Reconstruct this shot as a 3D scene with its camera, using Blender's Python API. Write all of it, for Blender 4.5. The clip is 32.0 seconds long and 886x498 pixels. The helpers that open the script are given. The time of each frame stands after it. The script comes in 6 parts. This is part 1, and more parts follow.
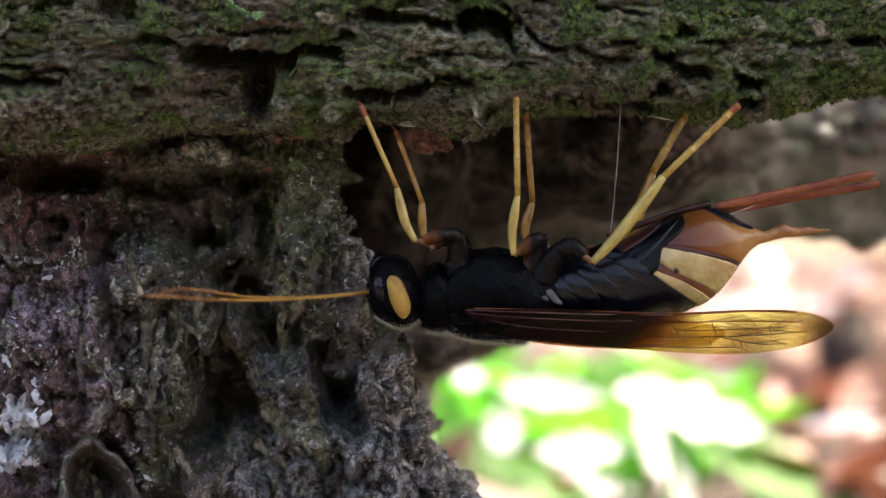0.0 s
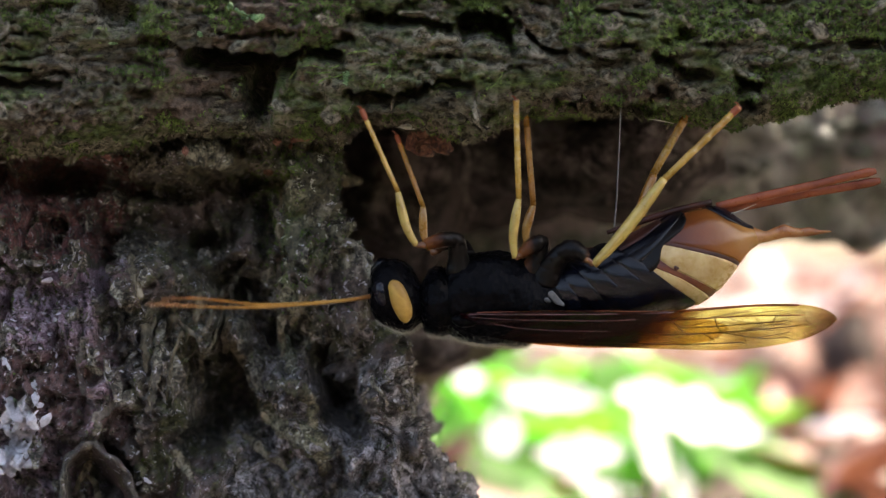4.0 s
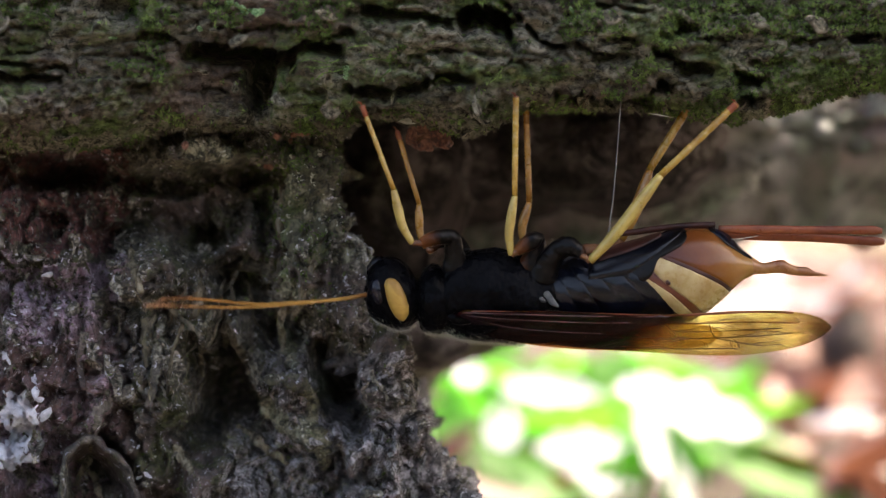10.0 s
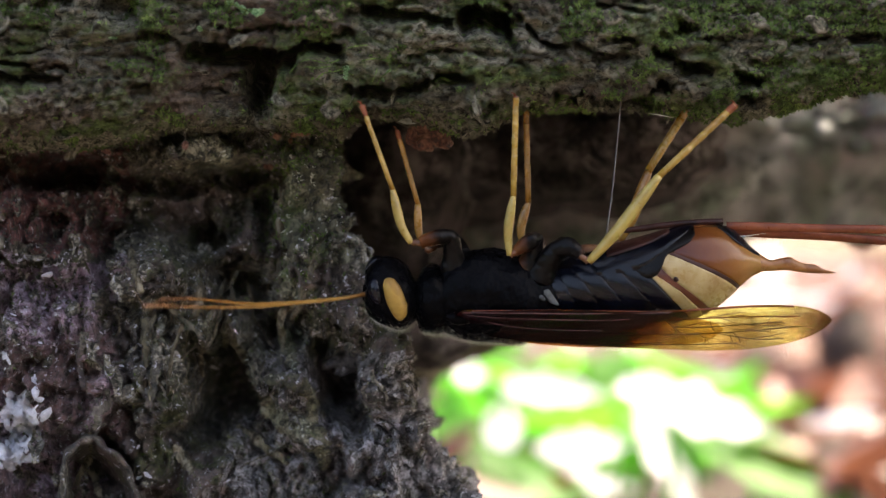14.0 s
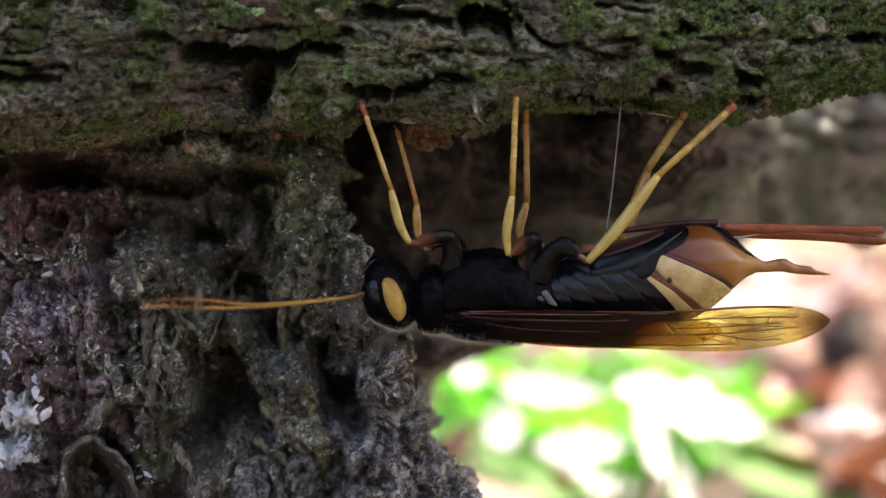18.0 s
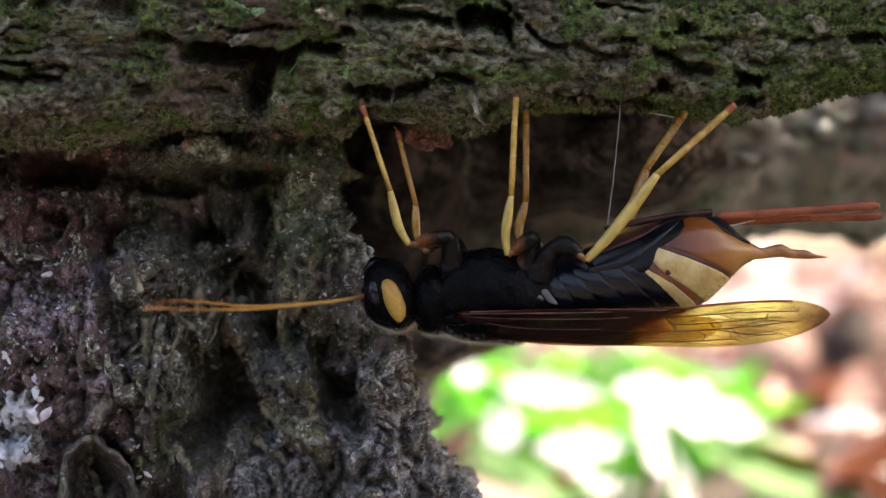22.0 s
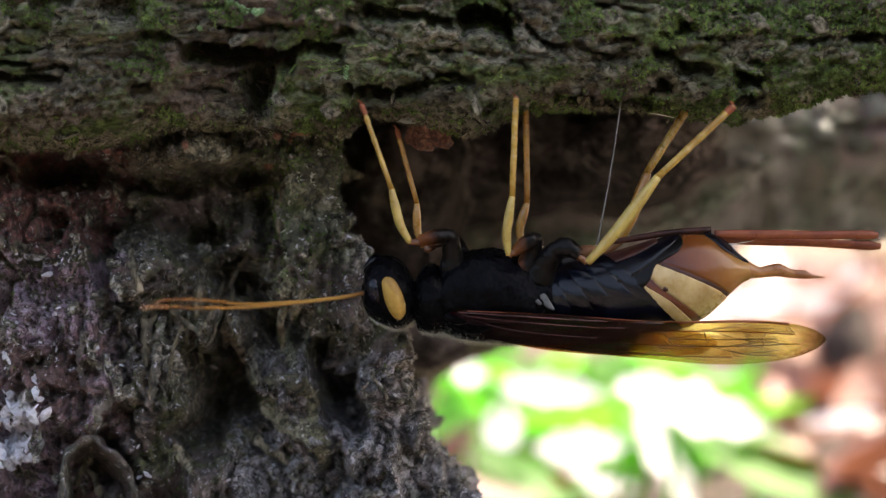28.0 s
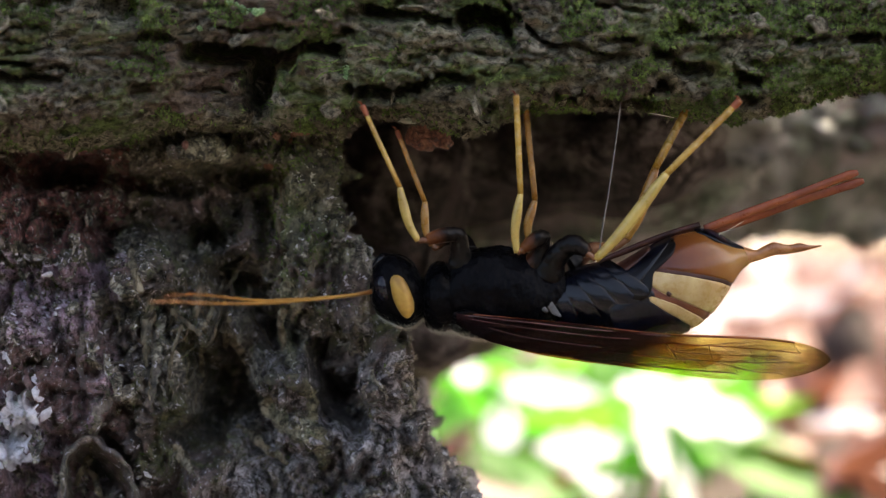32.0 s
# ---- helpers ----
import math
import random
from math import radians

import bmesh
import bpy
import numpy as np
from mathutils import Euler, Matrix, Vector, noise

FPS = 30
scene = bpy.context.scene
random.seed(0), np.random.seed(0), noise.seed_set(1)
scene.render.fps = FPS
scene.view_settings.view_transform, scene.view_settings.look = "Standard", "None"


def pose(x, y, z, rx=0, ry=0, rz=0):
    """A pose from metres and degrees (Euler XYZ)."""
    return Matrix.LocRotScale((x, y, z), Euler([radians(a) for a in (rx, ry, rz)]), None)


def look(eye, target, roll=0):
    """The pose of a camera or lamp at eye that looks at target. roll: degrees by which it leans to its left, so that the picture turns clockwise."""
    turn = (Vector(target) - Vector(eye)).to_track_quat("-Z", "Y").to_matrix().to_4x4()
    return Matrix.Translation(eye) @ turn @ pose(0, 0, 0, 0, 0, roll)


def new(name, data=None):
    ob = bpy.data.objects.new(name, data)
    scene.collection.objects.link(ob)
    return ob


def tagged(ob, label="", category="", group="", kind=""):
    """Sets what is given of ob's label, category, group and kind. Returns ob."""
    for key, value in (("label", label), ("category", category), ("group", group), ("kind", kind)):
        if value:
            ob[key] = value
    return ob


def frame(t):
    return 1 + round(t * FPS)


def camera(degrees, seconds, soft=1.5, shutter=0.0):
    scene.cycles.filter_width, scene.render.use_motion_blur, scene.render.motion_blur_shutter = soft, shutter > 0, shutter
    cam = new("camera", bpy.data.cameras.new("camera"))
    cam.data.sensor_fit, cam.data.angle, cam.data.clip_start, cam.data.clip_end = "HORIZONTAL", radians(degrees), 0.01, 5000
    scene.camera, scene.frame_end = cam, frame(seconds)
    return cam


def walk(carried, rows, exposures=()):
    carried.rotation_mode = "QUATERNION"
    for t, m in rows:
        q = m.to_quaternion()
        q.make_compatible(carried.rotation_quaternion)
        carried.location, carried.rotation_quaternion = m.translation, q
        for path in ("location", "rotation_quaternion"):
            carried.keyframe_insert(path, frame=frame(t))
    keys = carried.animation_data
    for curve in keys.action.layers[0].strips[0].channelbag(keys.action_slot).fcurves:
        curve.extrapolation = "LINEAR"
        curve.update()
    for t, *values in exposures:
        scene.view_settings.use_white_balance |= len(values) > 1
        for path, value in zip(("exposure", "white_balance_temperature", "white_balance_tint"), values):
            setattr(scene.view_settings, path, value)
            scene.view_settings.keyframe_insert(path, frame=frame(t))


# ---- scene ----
# A macro shot: the drawing board is 1568 x 882 units of U metres, standing at y = 0, 158 mm before the lens.
EYE = 0.158
U = 2 * EYE * math.tan(radians(12)) / 1568
cam = camera(24, 32.0, soft=1.25)
cam.data.dof.use_dof = True
cam.data.dof.focus_distance = 0.1592
cam.data.dof.aperture_fstop = 30.0
DIP = math.degrees(math.atan(U / EYE))        # one unit of the board, as a tilt


def tilt(units):
    return pose(0, -EYE, 0, 90 + units * DIP, 0, 0)


walk(cam, [(0.0, tilt(5)), (1.0, tilt(5)), (2.0, tilt(5)), (2.9, tilt(5)), (3.2, tilt(7)), (3.5, tilt(12)), (4.2, tilt(8)),
           (5.0, tilt(1)), (5.5, tilt(0)), (16.0, tilt(0)), (16.5, tilt(-1)), (32.0, tilt(-0.5))],
     exposures=[(0.0, 2.9, 8100, 10), (32.0, 2.9, 8100, 10)])

# ---- light: a clear sky; the sun stands behind the logs, so that what faces the lens lies in shade ----
SUN_UP, SUN_TURN = 48.0, 60.0
world = bpy.data.worlds.new("sky")
scene.world = world
world.use_nodes = True
wn = world.node_tree.nodes
sky = wn.new("ShaderNodeTexSky")
sky.sky_type, sky.sun_disc = "NISHITA", False
sky.air_density, sky.dust_density, sky.ozone_density = 0.7, 4.0, 0.6
sky.sun_elevation, sky.sun_rotation = radians(SUN_UP), radians(SUN_TURN)
wn["Background"].inputs["Strength"].default_value = 0.15
world.node_tree.links.new(sky.outputs["Color"], wn["Background"].inputs["Color"])
sun_data = bpy.data.lights.new("sun", "SUN")
sun_data.energy, sun_data.angle, sun_data.color = 2.35, radians(0.6), (1.0, 0.98, 0.97)
sun = new("sun", sun_data)
sun_from = Vector((math.sin(radians(SUN_TURN)) * math.cos(radians(SUN_UP)), math.cos(radians(SUN_TURN)) * math.cos(radians(SUN_UP)), math.sin(radians(SUN_UP))))
sun.matrix_world = look(sun_from * 3, (0, 0, 0))


# ---- small tools ----
def at(u, v, d=0.0):
    """The place of a board point, d metres behind the board along its line of sight."""
    k = U * (EYE + d) / EYE
    return Vector(((u - 784) * k, d, (441 - v) * k))


def lattice(ix, iy, iz, seed):
    h = (ix * 374761393 + iy * 668265263 + iz * 2147483647 + seed * 1274126177) & 0xFFFFFFFF
    h = ((h ^ (h >> 13)) * 1274126177) & 0xFFFFFFFF
    h = ((h ^ (h >> 16)) * 2246822519) & 0xFFFFFFFF
    return ((h ^ (h >> 15)) & 0xFFFFFF) / 0xFFFFFF


def grain(p, seed=0):
    """Smooth value noise, -1 to 1, for an array of points."""
    i = np.floor(p).astype(np.int64)
    f = p - i
    f = f * f * f * (f * (f * 6 - 15) + 10)
    total = 0
    for a in (0, 1):
        for b in (0, 1):
            for c in (0, 1):
                w = (f[:, 0] if a else 1 - f[:, 0]) * (f[:, 1] if b else 1 - f[:, 1]) * (f[:, 2] if c else 1 - f[:, 2])
                total = total + w * lattice(i[:, 0] + a, i[:, 1] + b, i[:, 2] + c, seed)
    return total * 2 - 1


def rough(p, octaves, seed=0, ridge=False):
    total, amp = 0, 1.0
    q = p.copy()
    for o in range(octaves):
        n = grain(q, seed + o)
        total = total + amp * ((1 - 2 * np.abs(n)) if ridge else n)
        q, amp = q * 2.03 + 7.7, amp * 0.5
    return total / 1.9


def cells(p, seed=0):
    """Distances to the nearest two scattered points, and a random number of the nearest."""
    i = np.floor(p).astype(np.int64)
    d1, d2, tag = np.full(len(p), 9.0), np.full(len(p), 9.0), np.zeros(len(p))
    for a in (-1, 0, 1):
        for b in (-1, 0, 1):
            for c in (-1, 0, 1):
                j = i + np.array((a, b, c))
                q = j + np.stack([lattice(j[:, 0], j[:, 1], j[:, 2], seed + k) for k in (11, 23, 37)], 1)
                d = np.sqrt(((p - q) ** 2).sum(1))
                near = d < d1
                d2 = np.where(near, d1, np.minimum(d2, d))
                tag = np.where(near, lattice(j[:, 0], j[:, 1], j[:, 2], seed + 51), tag)
                d1 = np.where(near, d, d1)
    return d1, d2, tag


def ease(x, lo, hi):
    s = np.clip((x - lo) / (hi - lo), 0, 1)
    return s * s * (3 - 2 * s)


def sheet_mesh(name, P, wrap_rows=False, wrap_cols=False):
    """A mesh of a grid of points, rows x columns x 3."""
    r, c = P.shape[:2]
    idx = np.arange(r * c).reshape(r, c)
    if wrap_rows:
        idx = np.vstack([idx, idx[:1]])
    if wrap_cols:
        idx = np.hstack([idx, idx[:, :1]])
    q = np.stack([idx[:-1, :-1], idx[:-1, 1:], idx[1:, 1:], idx[1:, :-1]], -1).reshape(-1, 4)
    me = bpy.data.meshes.new(name)
    me.vertices.add(r * c)
    me.vertices.foreach_set("co", P.reshape(-1).astype(np.float32))
    me.loops.add(q.size)
    me.loops.foreach_set("vertex_index", q.reshape(-1).astype(np.int32))
    me.polygons.add(len(q))
    me.polygons.foreach_set("loop_start", np.arange(0, q.size, 4, dtype=np.int32))
    me.update(calc_edges=True)
    me.polygons.foreach_set("use_smooth", np.ones(len(q), dtype=bool))
    return me


def normals_of(P):
    a = np.gradient(P, axis=0)
    b = np.gradient(P, axis=1)
    n = np.cross(a, b)
    return n / (np.linalg.norm(n, axis=2, keepdims=True) + 1e-12)


def mesh_of(name, verts, faces, smooth=True):
    me = bpy.data.meshes.new(name)
    me.from_pydata([tuple(v) for v in verts], [], faces)
    me.update()
    if smooth:
        me.polygons.foreach_set("use_smooth", [True] * len(me.polygons))
    return me


def part(name, me, material, parent=None, label=""):
    ob = new(name, me)
    if material:
        me.materials.clear()
        me.materials.append(material)
    if parent:
        ob.parent = parent
    if label:
        tagged(ob, label)
    return ob


def tube(points, radii, n=10, flat=1.0, origin=(0, 0, 0)):
    """Vertices and faces of a round rod through the points; closed at both ends."""
    pts = [Vector(p) - Vector(origin) for p in points]
    verts, faces = [], []
    side = Vector((0, 1, 0))
    for i, p in enumerate(pts):
        d = (pts[min(i + 1, len(pts) - 1)] - pts[max(i - 1, 0)]).normalized()
        a = side - d * side.dot(d)
        if a.length < 1e-3:
            a = Vector((1, 0, 0)) - d * d.x
        a.normalize()
        b = d.cross(a)
        for k in range(n):
            w = 2 * math.pi * k / n
            verts.append(p + (a * math.cos(w) * flat + b * math.sin(w)) * radii[i])
    for i in range(len(pts) - 1):
        for k in range(n):
            m = (k + 1) % n
            faces.append((i * n + k, i * n + m, (i + 1) * n + m, (i + 1) * n + k))
    faces.append(tuple(range(n - 1, -1, -1)))
    faces.append(tuple(range((len(pts) - 1) * n, len(pts) * n)))
    return verts, faces


def smooth_line(points, steps=6):
    """Points of a Catmull-Rom line through tuples of any length."""
    p = [np.array(q, float) for q in points]
    p = [2 * p[0] - p[1]] + p + [2 * p[-1] - p[-2]]
    out = []
    for i in range(1, len(p) - 2):
        for k in range(steps):
            t = k / steps
            out.append(0.5 * (2 * p[i] + (p[i + 1] - p[i - 1]) * t + (2 * p[i - 1] - 5 * p[i] + 4 * p[i + 1] - p[i + 2]) * t * t
                              + (3 * p[i] - p[i - 1] - 3 * p[i + 1] + p[i + 2]) * t ** 3))
    return out + [p[-2]]


def stand(place, normal, rnd, lean=0.35):
    """A pose on a surface: z along the normal, turned at random, a little tilted."""
    q = Vector(normal).to_track_quat("Z", "Y").to_matrix().to_4x4()
    return Matrix.Translation(place) @ q @ Euler((rnd.gauss(0, lean), rnd.gauss(0, lean), rnd.uniform(0, 6.28))).to_matrix().to_4x4()


# ---- materials ----
def shader(name):
    m = bpy.data.materials.new(name)
    m.use_nodes = True
    t = m.node_tree
    return m, t.nodes, t.links, t.nodes["Principled BSDF"]


def coords(n, l, stretch=(1, 1, 1)):
    tc, mp = n.new("ShaderNodeTexCoord"), n.new("ShaderNodeMapping")
    mp.inputs["Scale"].default_value = stretch
    l.new(tc.outputs["Object"], mp.inputs["Vector"])
    return mp.outputs["Vector"]


def noise_node(n, l, vec, scale, detail=6.0, rough_=0.6, warp=0.0):
    x = n.new("ShaderNodeTexNoise")
    x.inputs["Scale"].default_value, x.inputs["Detail"].default_value = scale, detail
    x.inputs["Roughness"].default_value, x.inputs["Distortion"].default_value = rough_, warp
    l.new(vec, x.inputs["Vector"])
    return x.outputs["Fac"]


def ramp(n, l, fac, stops):
    r = n.new("ShaderNodeValToRGB")
    e = r.color_ramp.elements
    while len(e) < len(stops):
        e.new(0.5)
    for k, (pos, col) in zip(e, stops):
        k.position, k.color = pos, (*col, 1) if len(col) == 3 else col
    l.new(fac, r.inputs["Fac"])
    return r.outputs["Color"]


def blend(n, l, fac, a, b):
    x = n.new("ShaderNodeMix")
    x.data_type = "RGBA"
    l.new(fac, x.inputs["Factor"])
    for s, v in ((6, a), (7, b)):
        if isinstance(v, tuple):
            x.inputs[s].default_value = (*v, 1)
        else:
            l.new(v, x.inputs[s])
    return x.outputs[2]


def relief(n, l, bsdf, fac, strength, distance):
    b = n.new("ShaderNodeBump")
    b.inputs["Strength"].default_value, b.inputs["Distance"].default_value = strength, distance
    l.new(fac, b.inputs["Height"])
    l.new(b.outputs["Normal"], bsdf.inputs["Normal"])


def mask(n, l, fac, lo, hi):
    return ramp(n, l, fac, [(lo, (0, 0, 0)), (hi, (1, 1, 1))])


def weathered(name, dark, mid, pale, moss=None, moss_at=(0.55, 0.7), speck=None, unit=0.001, stretch=(1, 1, 1), gloss=0.75, tint=None, mirror=0.22, wet=0.0):
    """Bark, rotten wood or stone: three tones at two scales, moss in patches, pale specks, fine relief."""
    m, n, l, p = shader(name)
    v = coords(n, l, stretch)
    big = noise_node(n, l, v, 0.16 / unit, 5, 0.6, 0.6)
    fine = noise_node(n, l, v, 1.5 / unit, 8, 0.78, 0.3)
    tone = ramp(n, l, fine, [(0.42, dark), (0.50, mid), (0.585, pale)])
    col = blend(n, l, mask(n, l, big, 0.46, 0.58), tone, ramp(n, l, fine, [(0.40, tuple(c * 0.6 for c in dark)), (0.58, mid)]))
    if tint:
        col = blend(n, l, mask(n, l, noise_node(n, l, v, 0.09 / unit, 4, 0.55), 0.5, 0.6), col, ramp(n, l, fine, [(0.41, tuple(c * 0.3 for c in tint)), (0.60, tint)]))
    if moss:
        patch = noise_node(n, l, v, 0.22 / unit, 9, 0.7, 0.4)
        green = ramp(n, l, noise_node(n, l, v, 2.2 / unit, 6, 0.7), [(0.42, tuple(c * 0.3 for c in moss)), (0.60, moss)])
        col = blend(n, l, mask(n, l, patch, *moss_at), col, green)
    # pale specks; on the stump they also paint small glints
    if speck:
        dots = noise_node(n, l, v, 1.9 / unit, 3, 0.5, 0.8)
        col = blend(n, l, mask(n, l, dots, 0.63, 0.67), col, speck)
    l.new(col, p.inputs["Base Color"])
    p.inputs["Specular IOR Level"].default_value = mirror
    l.new(ramp(n, l, fine, [(0.3, (gloss - 0.2,) * 3), (0.6, (min(gloss + 0.15, 1),) * 3)]), p.inputs["Roughness"])
    relief(n, l, p, noise_node(n, l, v, 2.0 / unit, 8, 0.8, 0.3), 1.0, 0.6 * unit)
    if wet:
        damp = ramp(n, l, noise_node(n, l, v, 0.5 / unit, 5, 0.65, 0.4), [(0.44, (0, 0, 0)), (0.60, (wet, wet, wet))])
        l.new(damp, p.inputs["Coat Weight"])
        p.inputs["Coat Roughness"].default_value = 0.16
        b = n.new("ShaderNodeBump")
        b.inputs["Strength"].default_value, b.inputs["Distance"].default_value = 1.0, 0.5 * unit
        l.new(noise_node(n, l, v, 1.4 / unit, 4, 0.7), b.inputs["Height"])
        l.new(b.outputs["Normal"], p.inputs["Coat Normal"])
    return m


def chitin(name, a, b, gloss=0.25, pits=0.25, scale=1500, coat=0.3, mirror=0.5):
    m, n, l, p = shader(name)
    v = coords(n, l)
    f = noise_node(n, l, v, 420, 5, 0.6, 0.5)
    l.new(ramp(n, l, f, [(0.35, a), (0.65, b)]), p.inputs["Base Color"])
    g = noise_node(n, l, v, scale, 6, 0.65)
    l.new(ramp(n, l, g, [(0.3, (gloss * 0.7,) * 3), (0.7, (gloss * 1.5,) * 3)]), p.inputs["Roughness"])
    p.inputs["Specular IOR Level"].default_value = mirror
    p.inputs["Coat Weight"].default_value, p.inputs["Coat Roughness"].default_value = coat, 0.2
    relief(n, l, p, g, pits, 0.00008)
    return m


def along_wing(n, l, slant):
    """0 at the wing's dark root, 1 at its tip, uneven and leaning across the wing."""
    tc, sep = n.new("ShaderNodeTexCoord"), n.new("ShaderNodeSeparateXYZ")
    l.new(tc.outputs["Object"], sep.inputs[0])
    lean, add, scale, wob, mix = (n.new("ShaderNodeMath") for _ in range(5))
    lean.operation, lean.inputs[1].default_value, lean.inputs[2].default_value = "MULTIPLY_ADD", -slant, -slant * 80 * U - 150 * U
    l.new(sep.outputs["Z"], lean.inputs[0])
    l.new(sep.outputs["X"], add.inputs[0])
    l.new(lean.outputs[0], add.inputs[1])
    scale.operation, scale.inputs[1].default_value = "DIVIDE", 480 * U
    l.new(add.outputs[0], scale.inputs[0])
    wob.operation, wob.inputs[1].default_value, wob.inputs[2].default_value = "MULTIPLY_ADD", 0.16, -0.08
    l.new(noise_node(n, l, coords(n, l, (0.25, 1, 1)), 1500, 3, 0.6), wob.inputs[0])
    l.new(scale.outputs[0], mix.inputs[0])
    l.new(wob.outputs[0], mix.inputs[1])
    return mix.outputs[0]


def membrane(name, through_, sheen, share, slant=0.0, bands=None, shares=None, vary=(0.86, 0.80, 0.66)):
    """Wing skin: mostly clear and coloured, a little of it scattering, glossy; bands of pigment run across it."""
    m, n, l, p = shader(name)
    v = coords(n, l, (0.16, 1, 1))
    clear, glow, gl = n.new("ShaderNodeBsdfTransparent"), n.new("ShaderNodeBsdfTranslucent"), n.new("ShaderNodeBsdfGlossy")
    wave = noise_node(n, l, v, 1300, 5, 0.62, 0.5)
    skin = ramp(n, l, wave, [(0.36, tuple(c * k for c, k in zip(through_, vary))), (0.58, through_)])
    if bands:
        way = along_wing(n, l, slant)
        tone = n.new("ShaderNodeMix")
        tone.data_type, tone.blend_type, tone.inputs["Factor"].default_value = "RGBA", "MULTIPLY", 1.0
        l.new(skin, tone.inputs[6])
        l.new(ramp(n, l, way, [((u - 1000) / 480, c) for u, c in bands]), tone.inputs[7])
        skin = tone.outputs[2]
    l.new(skin, clear.inputs["Color"])
    glow.inputs["Color"].default_value = (*sheen, 1)
    gl.inputs["Roughness"].default_value = 0.25
    gl.inputs["Color"].default_value = (0.7, 0.55, 0.55, 1)
    m1, m2 = n.new("ShaderNodeMixShader"), n.new("ShaderNodeMixShader")
    m1.inputs[0].default_value, m2.inputs[0].default_value = share, 0.05
    if shares:
        l.new(ramp(n, l, way, [((u - 1000) / 480, (s, s, s)) for u, s in shares]), m1.inputs[0])
    l.new(clear.outputs[0], m1.inputs[1])
    l.new(glow.outputs[0], m1.inputs[2])
    l.new(m1.outputs[0], m2.inputs[1])
    l.new(gl.outputs[0], m2.inputs[2])
    l.new(m2.outputs[0], n["Material Output"].inputs["Surface"])
    b = n.new("ShaderNodeBump")
    b.inputs["Strength"].default_value, b.inputs["Distance"].default_value = 0.5, 0.0001
    l.new(noise_node(n, l, v, 900, 4, 0.6), b.inputs["Height"])
    l.new(b.outputs[0], gl.inputs["Normal"])
    return m


def leafy(name, a, b, back, share=0.4, unit=0.01):
    """Leaf: two tones, rough, letting light through."""
    m, n, l, p = shader(name)
    v = coords(n, l)
    f = noise_node(n, l, v, 0.5 / unit, 6, 0.65, 0.4)
    col = ramp(n, l, f, [(0.32, a), (0.66, b)])
    oi = n.new("ShaderNodeNewGeometry")
    hue = n.new("ShaderNodeHueSaturation")
    vary = n.new("ShaderNodeMapRange")
    vary.inputs["To Min"].default_value, vary.inputs["To Max"].default_value = 0.6, 1.3
    l.new(oi.outputs["Random Per Island"], vary.inputs["Value"])
    l.new(vary.outputs[0], hue.inputs["Value"])
    l.new(col, hue.inputs["Color"])
    l.new(hue.outputs[0], p.inputs["Base Color"])
    p.inputs["Roughness"].default_value = 0.55
    tr, mx = n.new("ShaderNodeBsdfTranslucent"), n.new("ShaderNodeMixShader")
    tr.inputs["Color"].default_value = (*back, 1)
    mx.inputs[0].default_value = share
    l.new(p.outputs[0], mx.inputs[1])
    l.new(tr.outputs[0], mx.inputs[2])
    l.new(mx.outputs[0], n["Material Output"].inputs["Surface"])
    relief(n, l, p, f, 0.4, unit * 0.1)
    return m


BARK = weathered("mossy_bark", (0.036, 0.032, 0.024), (0.19, 0.174, 0.127), (0.34, 0.315, 0.24), moss=(0.165, 0.22, 0.08), moss_at=(0.49, 0.61),
                 stretch=(0.6, 1, 1.2), tint=(0.22, 0.165, 0.13), gloss=0.8, mirror=0.12)
ROT = weathered("rotten_wood", (0.011, 0.009, 0.007), (0.13, 0.116, 0.084), (0.50, 0.46, 0.37), moss=(0.16, 0.17, 0.07), moss_at=(0.52, 0.60),
                speck=(0.62, 0.60, 0.66), gloss=0.5, tint=(0.20, 0.145, 0.13), mirror=0.5, wet=0.6)
# wet wood; the sky's purplish sheen is put into its base colours
WETSHEEN = weathered("wet_sheen_wood", (0.045, 0.021, 0.032), (0.36, 0.22, 0.30), (0.76, 0.66, 0.78), moss=(0.42, 0.36, 0.42), moss_at=(0.64, 0.68), speck=(0.8, 0.76, 0.85), gloss=0.36, tint=(0.27, 0.14, 0.13), mirror=0.8, wet=0.9)
PALEROT = weathered("pale_rotten_wood", (0.016, 0.014, 0.014), (0.28, 0.25, 0.245), (0.74, 0.69, 0.71), moss=(0.18, 0.18, 0.11), moss_at=(0.6, 0.66), speck=(0.7, 0.68, 0.7), gloss=0.5, mirror=0.5, wet=0.8)
MOSSROT = weathered("mossy_rotten_wood", (0.018, 0.017, 0.011), (0.16, 0.15, 0.094), (0.46, 0.43, 0.30), moss=(0.18, 0.22, 0.09), moss_at=(0.5, 0.58), speck=(0.6, 0.6, 0.5), gloss=0.5, mirror=0.4, wet=0.4)
REDROT = weathered("red_rotten_wood", (0.018, 0.005, 0.005), (0.17, 0.055, 0.05), (0.42, 0.19, 0.17), moss=(0.14, 0.13, 0.07), moss_at=(0.6, 0.66), speck=(0.6, 0.55, 0.55), gloss=0.45, mirror=0.5, wet=0.6)
LICHEN = weathered("green_lichen", (0.10, 0.20, 0.08), (0.26, 0.44, 0.20), (0.42, 0.58, 0.34))
FIBRE = weathered("wood_fibre", (0.04, 0.032, 0.02), (0.19, 0.16, 0.105), (0.44, 0.39, 0.29), stretch=(1, 1, 0.4), wet=0.3)
MOSS = weathered("moss", (0.055, 0.085, 0.026), (0.175, 0.27, 0.075), (0.30, 0.43, 0.13))
